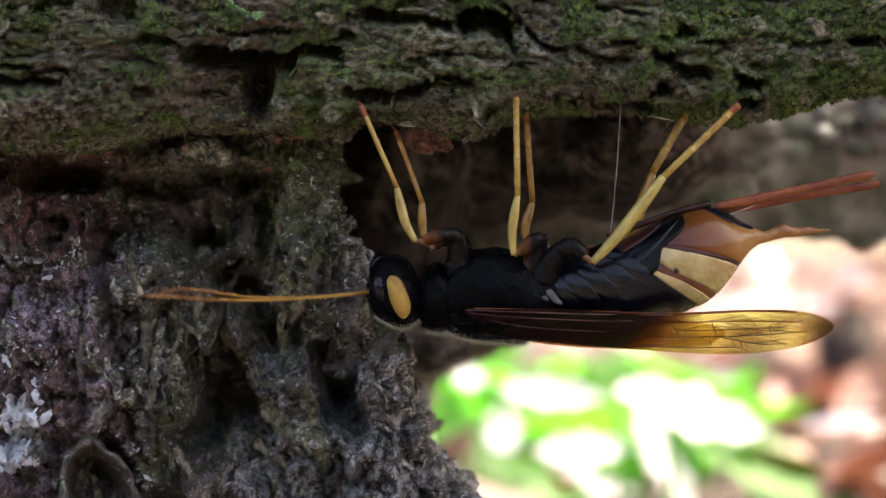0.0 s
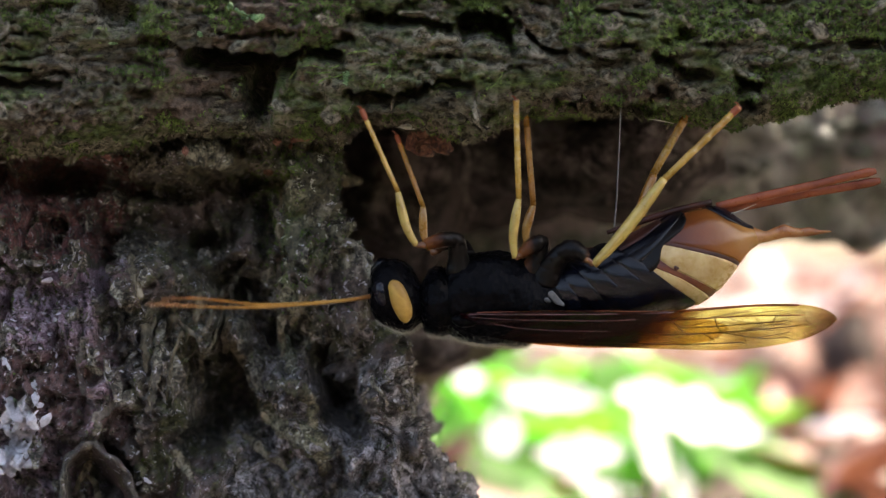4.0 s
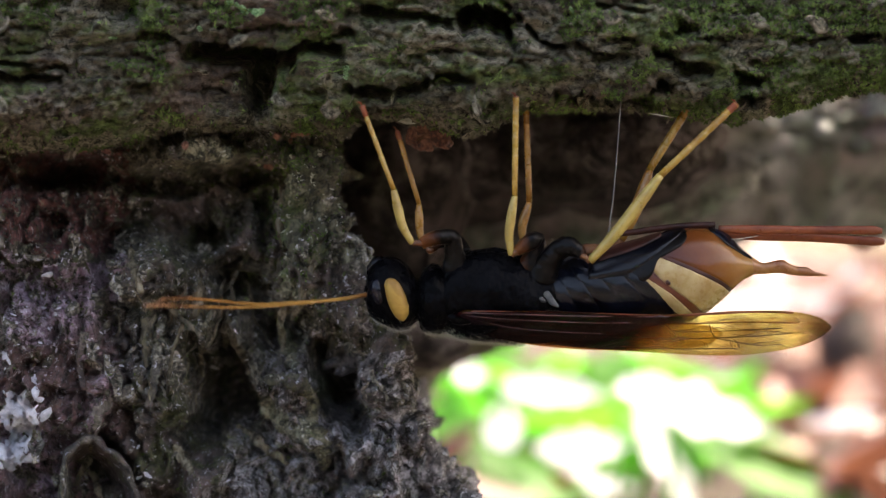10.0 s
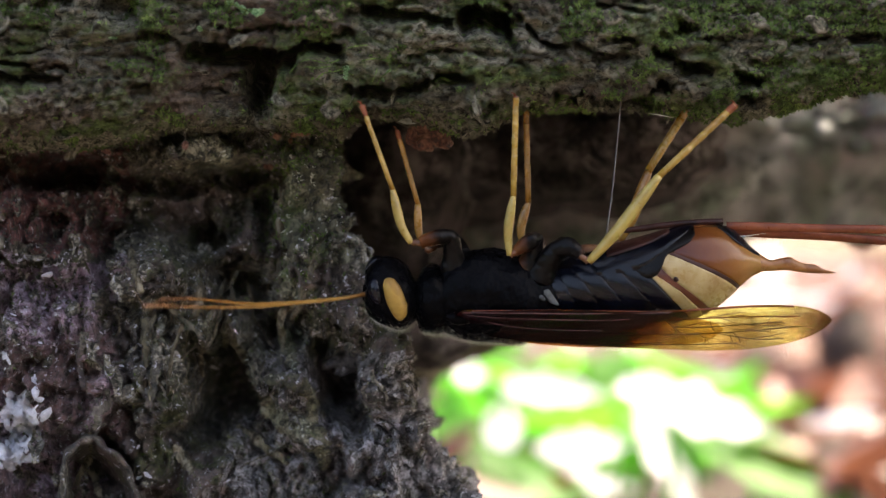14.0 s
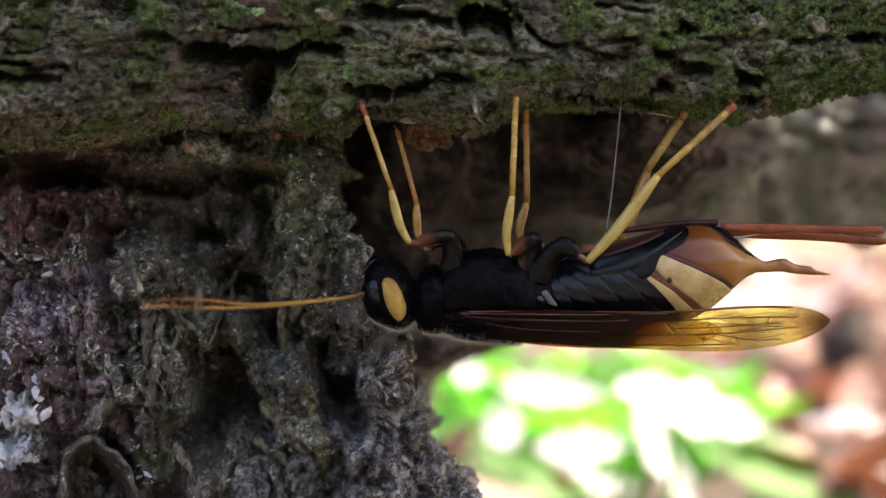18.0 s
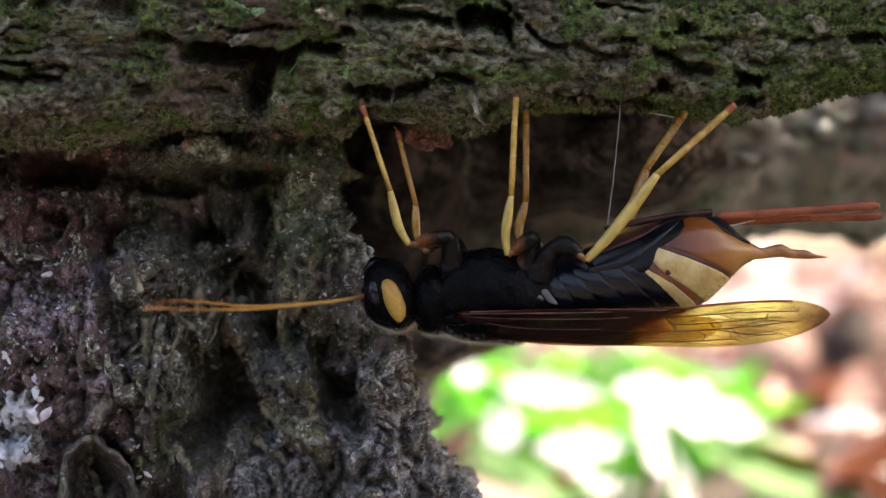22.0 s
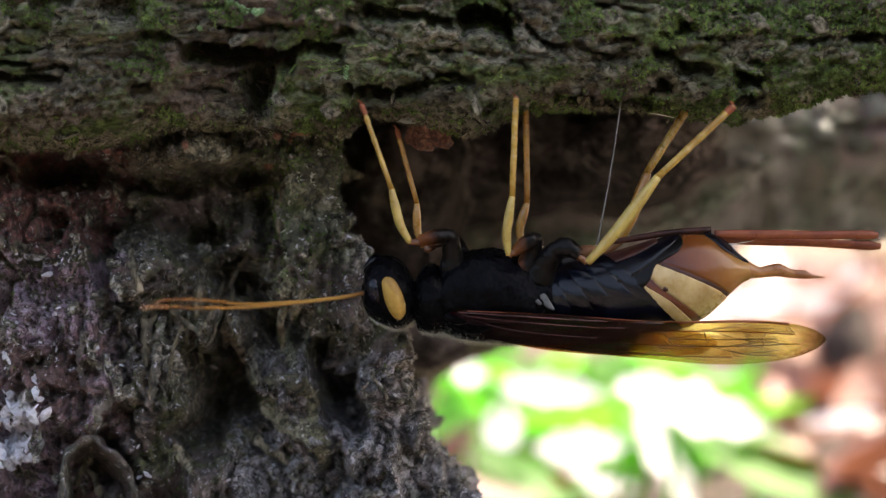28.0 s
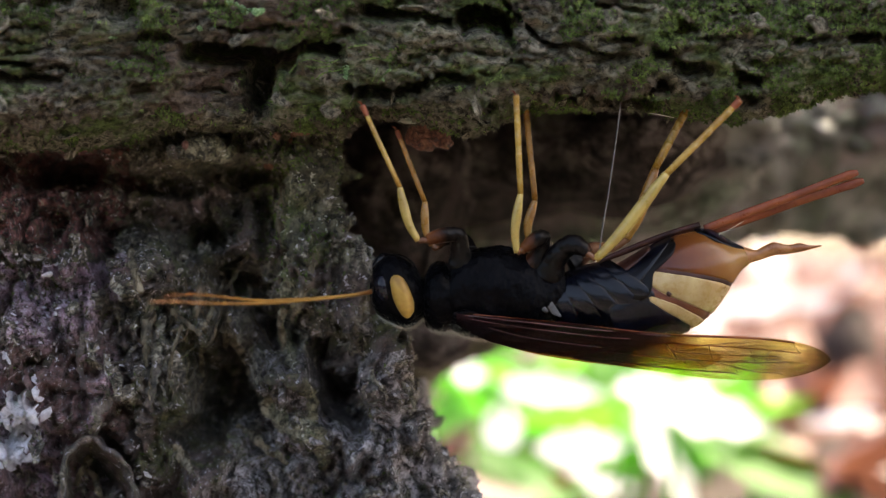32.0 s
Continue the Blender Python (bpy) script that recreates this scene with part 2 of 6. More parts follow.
BACKBARK = weathered("lichen_bark", (0.24, 0.235, 0.215), (0.69, 0.68, 0.64), (0.85, 0.83, 0.79), moss=(0.48, 0.56, 0.45), moss_at=(0.50, 0.58), unit=0.0055, tint=(0.60, 0.46, 0.47))
CRUSTGREY = weathered("grey_lichen", (0.36, 0.37, 0.34), (0.64, 0.66, 0.60), (0.72, 0.73, 0.67), unit=0.003)
CRUSTDARK = weathered("dark_lichen", (0.05, 0.053, 0.046), (0.15, 0.165, 0.135), (0.22, 0.24, 0.2), unit=0.003)
CRUSTROSE = weathered("rose_lichen", (0.16, 0.12, 0.11), (0.36, 0.28, 0.26), (0.5, 0.42, 0.4), unit=0.003)
DARKWOOD = weathered("dark_wood", (0.014, 0.010, 0.010), (0.12, 0.094, 0.09), (0.46, 0.39, 0.38), unit=0.006)
RESIN = weathered("resin", (0.07, 0.025, 0.018), (0.25, 0.10, 0.065), (0.42, 0.22, 0.16), gloss=0.5, mirror=0.5)
CRUST = weathered("white_crust", (0.7, 0.68, 0.74), (0.84, 0.82, 0.88), (0.9, 0.88, 0.93))
BLACK = chitin("black_chitin", (0.001, 0.001, 0.0013), (0.003, 0.003, 0.0038), 0.26, 0.6, 2200, 0.0, 0.03)
BLACKSHINE = chitin("black_shining_chitin", (0.001, 0.001, 0.002), (0.003, 0.004, 0.008), 0.17, 0.8, 1300, 0.0, 0.24)
YELLOW = chitin("yellow_chitin", (0.16, 0.076, 0.010), (0.345, 0.215, 0.042), 0.42, 0.6, 2200, 0.05, 0.3)
NEARFOOT = chitin("yellow_foot", (0.205, 0.108, 0.017), (0.33, 0.208, 0.042), 0.26, 0.5, 1500, 0.2, 0.45)
AMBER = chitin("amber_chitin", (0.18, 0.075, 0.012), (0.31, 0.155, 0.03), 0.28, 0.3, 1500, 0.2, 0.45)
STRAW = chitin("straw_chitin", (0.215, 0.14, 0.030), (0.335, 0.252, 0.066), 0.3, 0.3, 1500, 0.15, 0.45)
CREAM = chitin("cream_chitin", (0.27, 0.175, 0.066), (0.40, 0.305, 0.145), 0.26, 0.4, 1800, 0.1, 0.35)
TAN = chitin("tan_chitin", (0.17, 0.055, 0.016), (0.33, 0.15, 0.05), 0.28, 0.4, 1800, 0.15, 0.4)
ROSEGLINT = chitin("rose_glint", (0.03, 0.010, 0.011), (0.10, 0.036, 0.036), 0.16, 0.4, 2400, 0.2, 0.6)
RED = chitin("red_brown_chitin", (0.10, 0.021, 0.009), (0.20, 0.052, 0.020), 0.34, 0.6, 1500, 0.0, 0.3)
DARKRED = chitin("dark_red_chitin", (0.016, 0.005, 0.004), (0.05, 0.016, 0.011), 0.35, 0.4, 1500, 0.0, 0.2)
WHITE = chitin("pale_chitin", (0.04, 0.04, 0.04), (0.13, 0.13, 0.125), 0.7, 0.9, 2400, 0.0, 0.15)
STEEL = chitin("dark_needle", (0.05, 0.045, 0.045), (0.1, 0.09, 0.09), 0.22, 0.1)
CLEAR = membrane("amber_membrane", (0.93, 0.955, 0.68), (0.55, 0.38, 0.07), 0.035, 0.3,
                 [(1050, (0.8, 0.6, 0.6)), (1130, (0.9, 0.78, 0.68)), (1210, (0.97, 0.96, 0.96)), (1390, (1, 1, 1)), (1425, (0.84, 0.76, 0.86)), (1475, (0.62, 0.52, 0.62))])
SMOKE = membrane("smoky_membrane", (0.82, 0.70, 0.46), (0.32, 0.17, 0.04), 0.04)
DUSK = membrane("dark_membrane", (1.0, 1.0, 1.0), (0.045, 0.008, 0.012), 0.3, 1.3,
                [(1050, (0.04, 0.010, 0.015)), (1110, (0.07, 0.022, 0.022)), (1142, (0.42, 0.26, 0.17)), (1178, (1, 1, 1))], [(1020, 0.20), (1100, 0.15), (1145, 0.02), (1170, 0.0)], (0.97, 0.96, 0.96))
RIMRED = chitin("rim_brown", (0.05, 0.012, 0.006), (0.13, 0.04, 0.02), 0.32, 0.4, 1500, 0.0, 0.3)
VEIN = chitin("vein_chitin", (0.05, 0.02, 0.008), (0.11, 0.045, 0.015), 0.4, 0.2)
SOIL = weathered("soil", (0.065, 0.046, 0.037), (0.16, 0.112, 0.088), (0.27, 0.20, 0.165), unit=0.01)
STUBWOOD = weathered("stub_wood", (0.03, 0.020, 0.016), (0.085, 0.055, 0.045), (0.17, 0.12, 0.10), unit=0.01)
LITTER = leafy("dry_leaf", (0.085, 0.030, 0.021), (0.23, 0.10, 0.075), (0.17, 0.06, 0.035), 0.2)
# pale leaf; overexposed sunlight is put into its near-white colour
PALE = leafy("sunbright_leaf", (0.6, 0.57, 0.61), (0.82, 0.80, 0.86), (0.62, 0.58, 0.62), 0.4)
GREEN = leafy("green_leaf", (0.045, 0.15, 0.014), (0.078, 0.23, 0.026), (0.095, 0.42, 0.03), 0.55)
RINGDARK = weathered("ring_dark_green", (0.012, 0.02, 0.008), (0.04, 0.06, 0.02), (0.09, 0.13, 0.05), unit=0.5)
HAIR = chitin("pale_hair", (0.5, 0.5, 0.4), (0.7, 0.68, 0.56), 0.5, 0.1)
EYEBLACK = chitin("eye_black", (0.003, 0.003, 0.005), (0.006, 0.006, 0.01), 0.12, 0.2, 1200, 0.0, 0.22)
THIGH = chitin("black_thigh", (0.002, 0.002, 0.002), (0.006, 0.0045, 0.004), 0.3, 1.0, 900, 0.0, 0.12)
KNEE = chitin("brown_knee", (0.05, 0.016, 0.006), (0.12, 0.044, 0.015), 0.3, 0.3, 1500, 0.1, 0.35)




def graded(name, stops, gloss, mirror=0.3, coat=0.06):
    """Hard skin whose colour runs from one tone to the next towards the tail: stops (board u, colour)."""
    m, n, l, p = shader(name)
    tc, sep, scale, wob = n.new("ShaderNodeTexCoord"), n.new("ShaderNodeSeparateXYZ"), n.new("ShaderNodeMapRange"), n.new("ShaderNodeMath")
    l.new(tc.outputs["Object"], sep.inputs[0])
    l.new(sep.outputs["X"], scale.inputs["Value"])
    lo, hi = stops[0][0], stops[-1][0]
    scale.inputs["From Min"].default_value, scale.inputs["From Max"].default_value = (lo - 850) * U, (hi - 850) * U
    f = noise_node(n, l, coords(n, l), 700, 5, 0.6, 0.4)
    wob.operation, wob.inputs[1].default_value = "MULTIPLY_ADD", 0.24
    l.new(f, wob.inputs[0])
    add = n.new("ShaderNodeMath")
    l.new(scale.outputs[0], add.inputs[0])
    add.inputs[1].default_value = -0.12
    l.new(add.outputs[0], wob.inputs[2])
    l.new(ramp(n, l, wob.outputs[0], [((u - lo) / (hi - lo), c) for u, c in stops]), p.inputs["Base Color"])
    p.inputs["Roughness"].default_value, p.inputs["Coat Weight"].default_value = gloss, coat
    p.inputs["Specular IOR Level"].default_value = mirror
    p.inputs["Coat Roughness"].default_value = 0.18
    relief(n, l, p, noise_node(n, l, coords(n, l), 1700, 5, 0.6), 0.4, 0.00008)
    return m


FEELER = graded("antenna_skin", [(250, (0.045, 0.016, 0.008)), (360, (0.085, 0.033, 0.009)), (460, (0.15, 0.075, 0.016)), (600, (0.19, 0.105, 0.024)), (650, (0.13, 0.05, 0.014))], 0.3)
TAILSKIN = graded("tail_skin", [(1185, (0.06, 0.013, 0.005)), (1235, (0.115, 0.032, 0.008)), (1290, (0.17, 0.065, 0.014)), (1345, (0.30, 0.16, 0.05))], 0.24)


SOOT = (0.003, 0.0025, 0.0025)
THIGHS = [graded("front_thigh", [(732, (0.15, 0.052, 0.013)), (750, (0.075, 0.024, 0.008)), (776, SOOT), (830, SOOT)], 0.34, 0.10, 0.0), graded("middle_thigh", [(898, (0.15, 0.055, 0.014)), (914, (0.07, 0.024, 0.009)), (932, SOOT), (970, SOOT)], 0.34, 0.10, 0.0),
          graded("hind_thigh", [(970, SOOT), (1018, SOOT), (1030, (0.07, 0.026, 0.012)), (1044, (0.17, 0.075, 0.035))], 0.34, 0.10, 0.0)]


# ---- the ground: one sheet to the horizon ----
GROUND = -0.062


def ground():
    near = np.linspace(-1.2, 1.2, 150)
    far = np.geomspace(1.3, 400, 30)
    xs = np.concatenate([-far[::-1], near, far])
    ys = np.concatenate([-far[::-1], near, far])
    X, Y = np.meshgrid(xs, ys)
    flat = np.stack([X.ravel(), Y.ravel(), np.zeros(X.size)], 1)
    Z = GROUND - 0.006 + 0.010 * rough(flat * 9, 4, 5) + 0.03 * ease(np.hypot(X, Y).ravel(), 2, 30) * grain(flat * 0.2, 3)
    me = sheet_mesh("ground", np.stack([X, Y, Z.reshape(X.shape)], -1))
    tagged(part("ground", me, SOIL), "dry forest soil with sunlit leaf litter", "ground", kind="structure")


ground()


# ---- the log that the wasp hangs from ----
def edge_of_log(u):
    """The height of the log's lower edge along its length, on the board."""
    return np.interp(u, [-600, 0, 120, 210, 290, 430, 600, 640, 700, 770, 835, 870, 920, 1000, 1100, 1200, 1310, 1400, 1480, 1568, 1900],
                     [262, 262, 262, 252, 226, 222, 226, 204, 206, 214, 238, 222, 196, 186, 190, 195, 212, 192, 170, 148, 110])


def pits(u, v, holes):
    """Hollows: sums of soft ovals at (u, v, half width, half height, depth)."""
    total = 0
    for a, b, w, h, d in holes:
        total = total + d * np.exp(-(((u - a) / w) ** 2 + ((v - b) / h) ** 2) ** 2.2)
    return total


def cuts(u, v, lines):
    """Clefts under a ledge: (upper edge as board points, height of the floor, end of its slope, depth)."""
    total = np.zeros(len(u))
    for pts, flat_, down, depth in lines:
        us, vs = [q[0] for q in pts], [q[1] for q in pts]
        dv = v - np.interp(u, us, vs)
        ends = ease(u, us[0] - 5, us[0] + 16) * ease(u, us[-1] + 5, us[-1] - 16)
        total = np.maximum(total, depth * ends * ease(dv, -2.5, 2.5) * (1 - ease(dv, flat_, down)))
    return total


def fallen_log():
    outline = np.array(smooth_line([(0.072, 0.030), (0.070, 0.022), (0.055, 0.014), (0.032, 0.007), (0.016, 0.0025), (0.006, 0.0004), (0.0006, 0.0003), (-0.0026, 0.0020),
                                    (-0.0036, 0.0052), (-0.0034, 0.010), (-0.0018, 0.017), (0.0, 0.025), (0.008, 0.036), (0.022, 0.044), (0.042, 0.046), (0.062, 0.040), (0.072, 0.030)], 24))
    run = np.concatenate([[0], np.cumsum(np.hypot(*np.diff(outline, axis=0).T))])
    z_of, y_of = outline[:, 1], outline[:, 0]
    fine_from = run[24 * 4]
    fine_to = run[24 * 10]
    s = np.concatenate([np.linspace(0, fine_from, 50)[:-1], np.arange(fine_from, fine_to, 1.15e-4), np.linspace(fine_to, run[-1], 70)[:-1]])
    Y0, Z0 = np.interp(s, run, y_of), np.interp(s, run, z_of)
    xs = np.concatenate([np.linspace(-0.42, -0.0385, 70)[:-1], np.arange(-0.0385, 0.0385, 1.15e-4), np.linspace(0.0385, 0.085, 30)])
    uu = xs / U + 784
    zb = (441 - edge_of_log(uu)) * U
    P = np.zeros((len(s), len(xs), 3))
    P[:, :, 0], P[:, :, 1] = xs[None, :], Y0[:, None]
    P[:, :, 2] = Z0[:, None] + zb[None, :]
    ty, tz = np.gradient(Y0, s), np.gradient(Z0, s)
    nrm = np.stack([np.zeros_like(s), -tz, ty], 1)
    p = P.reshape(-1, 3)
    q = p + 0.0012 * np.stack([rough(p * 240, 3, 70), rough(p * 240, 3, 80), rough(p * 240, 3, 90)], 1)
    d1, d2, tag = cells(q * np.array((105, 210, 330)), 3)
    e1, e2, tag2 = cells(q * np.array((330, 520, 900)), 9)
    h = 0.0011 * rough(p * np.array((55, 110, 150)), 4, 20)
    h += 0.0009 * (tag - 0.5) - 0.0007 * (1 - ease(d2 - d1, 0.02, 0.2))
    h += 0.0005 * (tag2 - 0.5) - 0.0004 * (1 - ease(e2 - e1, 0.02, 0.25))
    h += 0.0006 * rough(q * np.array((620, 1000, 1300)), 5, 40, True)
    h -= 0.0010 * ease(rough(q * np.array((130, 260, 380)), 4, 47), 0.30, 0.46)
    fuzz = 0.0005 * grain(q * np.array((1500, 2200, 2600)), 45) + 0.0003 * grain(q * 4200, 46)
    u, v = p[:, 0] / U * EYE / (EYE + p[:, 1]) + 784, 441 - p[:, 2] / U * EYE / (EYE + p[:, 1])
    front = ease(p[:, 1], 0.012, 0.0)
    wu, wv = u + 9 * rough(p * 520, 3, 61) + 4 * grain(p * 2600, 63), v + 8 * rough(p * 520, 3, 66) + 4 * grain(p * 2600, 67)
    clefts = [([(320, 76), (360, 78), (430, 86), (520, 91)], 22, 48, 0.012), ([(498, 92), (545, 70), (608, 84)], 14, 27, 0.008), ([(634, 6), (700, 12), (770, 26), (806, 34)], 16, 34, 0.005),
              ([(806, 18), (845, 4), (890, 14), (918, 44)], 34, 60, 0.011), ([(-30, 130), (40, 135), (108, 139)], 7, 17, 0.004), ([(-30, 106), (56, 112)], 5, 14, 0.003),
              ([(602, 150), (700, 156), (748, 147), (778, 130), (838, 134)], 9, 22, 0.005), ([(978, 166), (1030, 168), (1082, 176), (1188, 184)], 8, 17, 0.004),
              ([(1156, 84), (1204, 95)], 12, 24, 0.005), ([(1194, 108), (1270, 118)], 13, 32, 0.0042), ([(1194, 40), (1236, 36)], 20, 36, 0.004), ([(1304, 131), (1368, 130)], 22, 34, 0.0065),
              ([(1292, 172), (1356, 168)], 12, 28, 0.004), ([(1504, 57), (1580, 58)], 16, 30, 0.005), ([(950, 72), (1008, 80)], 7, 15, 0.004), ([(1160, 147), (1198, 150)], 13, 23, 0.005),
              ([(170, -12), (246, 4)], 30, 62, 0.003), ([(242, 58), (300, 62), (330, 78)], 4, 22, 0.0022), ([(884, -10), (930, 36), (965, 74)], 6, 18, 0.003), ([(1085, 62), (1140, 72)], 5, 14, 0.003)]
    rnd = random.Random(88)
    for _ in range(75):
        a, b, ln = rnd.uniform(-40, 1560), rnd.uniform(-20, 200), rnd.uniform(26, 90)
        lean_ = rnd.gauss(0.04, 0.16) * ln
        clefts.append(([(a, b), (a + ln * 0.5, b + lean_ * 0.5 + rnd.gauss(0, 4)), (a + ln, b + lean_)], rnd.uniform(1, 5), rnd.uniform(8, 24), rnd.uniform(0.0006, 0.0022)))
    deep = front * (cuts(wu, wv, clefts) + pits(wu, wv, [(396, 148, 66, 58, 0.0028), (455, 150, 26, 56, 0.010), (445, 190, 13, 24, 0.004)]))
    h += front * pits(u, v, [(520, 25, 110, 34, 0.0016), (770, 60, 80, 26, 0.0012), (1180, 40, 150, 40, 0.0010), (150, 190, 120, 30, 0.0008)])
    low = np.repeat(ease(Z0, 0.0055, 0.0015)[:, None] * (Y0 < 0.06)[:, None], len(xs), 1).ravel()
    h = np.where(h > 0, h * (1 - 0.75 * low), h * (1 - 0.7 * low))
    N = np.repeat(nrm[:, None, :], len(xs), 1).reshape(-1, 3)
    p = p + N * (0.6 * h + fuzz)[:, None]
    p[:, 1] += deep
    p[:, 2] += 0.2 * deep
    log = part("fallen_log", sheet_mesh("fallen_log", p.reshape(P.shape), wrap_rows=True), BARK)
    tagged(log, "fallen log with flaking grey-brown bark and green moss", "log")
    for x, name in ((-0.42, "cut_end"), (0.085, "cut_end")):
        row = p.reshape(P.shape)[:, 0 if x < 0 else -1]
        part(name, mesh_of(name, row, [tuple(range(len(row)))]), ROT, log, "rough broken end of the log")
    return log, p.reshape(P.shape), N.reshape(P.shape)


log, LOG_P, LOG_N = fallen_log()


# ---- the rotten stump beneath the log ----
def edge_of_stump(v):
    return np.interp(v, [150, 240, 300, 345, 390, 430, 500, 555, 590, 640, 700, 740, 790, 840, 882, 1100, 1900],
                     [605, 603, 588, 592, 622, 642, 646, 634, 672, 706, 714, 722, 786, 800, 838, 900, 960])


def rotten_stump():
    zs = np.concatenate([np.linspace(GROUND - 0.012, -0.0205, 60)[:-1], np.arange(-0.0205, 0.0135, 1.2e-4), np.linspace(0.0136, 0.024, 30)])
    vv = 441 - zs / U
    xe = (edge_of_stump(vv) - 784) * U
    # plan of one course: front face, the turned edge, the flank running back
    k_front, k_side = 330, 110
    front_x = np.linspace(-0.0385, 0, k_front)
    cols = 50 + k_front + k_side + 40
    P = np.zeros((len(zs), cols, 3))
    for i, z in enumerate(zs):
        e = xe[i]
        left = np.stack([np.linspace(-0.20, -0.0385, 51)[:-1], np.full(50, 0.006)], 1)
        w = np.linspace(0, 1, k_front)
        fx = -0.0385 + (e - 0.003 + 0.0385) * w
        fy = np.full(k_front, 0.006)
        a = np.linspace(0, math.pi / 2, 60)
        turn = np.stack([e - 0.003 + 0.003 * np.sin(a), 0.009 - 0.003 * np.cos(a)], 1)
        b = np.linspace(0, 1, k_side - 60 + 1)[1:]
        flank = np.stack([e - 0.004 * b, 0.009 + 0.030 * b ** 1.5], 1)
        c = np.linspace(0, 1, 41)[1:]
        back = np.stack([e - 0.004 - (e - 0.004 + 0.20) * c, 0.039 + 0.030 * np.sin(c * math.pi / 2)], 1)
        row = np.vstack([left, np.stack([fx, fy], 1), turn, flank, back])
        P[i, :, :2] = row
        P[i, :, 2] = z
    p = P.reshape(-1, 3).copy()
    N = normals_of(P)
    if N[len(zs) // 2, 100, 1] > 0:
        N = -N
    u, v = p[:, 0] / U + 784, 441 - p[:, 2] / U
    q = p + 0.0022 * np.stack([rough(p * 190, 3, 170), rough(p * 190, 3, 180), rough(p * 190, 3, 190)], 1)
    d1, d2, tag = cells(q * np.array((210, 210, 130)), 13)
    e1, e2, tag2 = cells(q * np.array((620, 620, 480)), 19)
    h = 0.0022 * rough(q * np.array((120, 120, 80)), 4, 120)
    h += 0.0016 * (0.55 - d1) + 0.0014 * (tag - 0.5) - 0.0024 * (1 - ease(d2 - d1, 0.02, 0.30))
    h += 0.0013 * (0.5 - e1) + 0.0006 * (tag2 - 0.5) - 0.0007 * (1 - ease(e2 - e1, 0.0, 0.3))
    h += 0.0009 * grain(q * np.array((2000, 2000, 1400)), 145) + 0.0004 * grain(q * 4000, 146)
    h += 0.0010 * rough(q * np.array((900, 900, 520)), 5, 140, True)
    h -= 0.0035 * ease(rough(q * np.array((150, 150, 100)), 3, 150), 0.28, 0.6)
    wob = 16 * rough(p * 420, 2, 161)
    wob2 = 16 * rough(p * 420, 2, 166)
    h -= 1.35 * pits(u + wob, v + wob2, [(470, 600, 22, 50, 0.005), (385, 640, 20, 50, 0.005), (320, 650, 18, 60, 0.004), (405, 510, 56, 60, 0.003), (605, 490, 26, 50, 0.004), (350, 730, 40, 60, 0.003), (420, 300, 90, 24, 0.004), (585, 690, 38, 70, 0.011), (560, 640, 28, 34, 0.007), (620, 760, 26, 44, 0.005), (380, 725, 56, 56, 0.0045), (330, 780, 40, 30, 0.003),
                                  (60, 400, 26, 30, 0.004), (150, 440, 24, 44, 0.004), (330, 420, 40, 30, 0.005), (450, 400, 20, 60, 0.005), (80, 300, 90, 28, 0.006), (245, 318, 74, 26, 0.006), (270, 400, 150, 64, 0.0035), (375, 690, 50, 90, 0.006), (430, 770, 44, 50, 0.006), (330, 800, 44, 44, 0.004), (165, 845, 50, 36, 0.006), (420, 330, 80, 50, 0.005), (540, 350, 50, 60, 0.002), (600, 450, 22, 26, 0.003), (410, 490, 66, 40, 0.0055), (140, 830, 36, 50, 0.0055),
                                  (440, 570, 32, 60, 0.005), (370, 600, 18, 60, 0.004), (500, 620, 14, 40, 0.004), (60, 290, 90, 34, 0.005), (530, 590, 36, 30, 0.002), (770, 800, 16, 44, 0.003)])
    h += pits(u + wob, v + wob2, [(530, 380, 34, 120, 0.0022), (540, 290, 50, 30, 0.0015), (60, 450, 80, 60, 0.0020), (510, 720, 46, 46, 0.0026), (420, 690, 30, 46, 0.002), (660, 820, 60, 60, 0.0016),
                                  (250, 480, 70, 60, 0.0014), (335, 262, 70, 26, 0.006), (70, 670, 90, 150, 0.003), (210, 690, 50, 40, 0.0015), (675, 620, 20, 40, 0.0012)])
    rim = ease(u, edge_of_stump(v) - 60, edge_of_stump(v) + 10)
    h = np.where(h > 0, h * (1 - 0.6 * rim), h * (1 - 0.4 * rim))
    p = p + N.reshape(-1, 3) * h[:, None]
    st = part("rotten_stump", sheet_mesh("rotten_stump", p.reshape(P.shape), wrap_cols=True), ROT)
    st.data.materials.append(WETSHEEN)
    mid = p.reshape(P.shape)[:-1, :].reshape(-1, 3)
    st.data.materials.append(REDROT)
    st.data.materials.append(PALEROT)
    st.data.materials.append(MOSSROT)
    wander = 784 + 110 * rough(mid * 160, 4, 260) + mid[:, 0] / U
    height = 441 - mid[:, 2] / U + 60 * rough(mid * 200, 3, 270)
    st.data.polygons.foreach_set("material_index", np.where(height < 475, np.where((np.abs(mid[:, 0] / U + 784 + 30 * rough(mid * 500, 3, 280) - 550) < 62) | ((np.abs(mid[:, 0] / U + 784 + 30 * rough(mid * 500, 3, 290) - 340) < 76) & (height < 292)), 4, np.where((wander < 190) & (height < 455), 2, 0)), np.where(wander < 175, 1, np.where((height > 640) & (wander + 0.5 * height > 800), 3, 0))).astype(np.int32))
    tagged(st, "rotten stump of dark crumbling wood under the log", "stump")
    return st, p.reshape(P.shape), N


stump, STUMP_P, STUMP_N = rotten_stump()


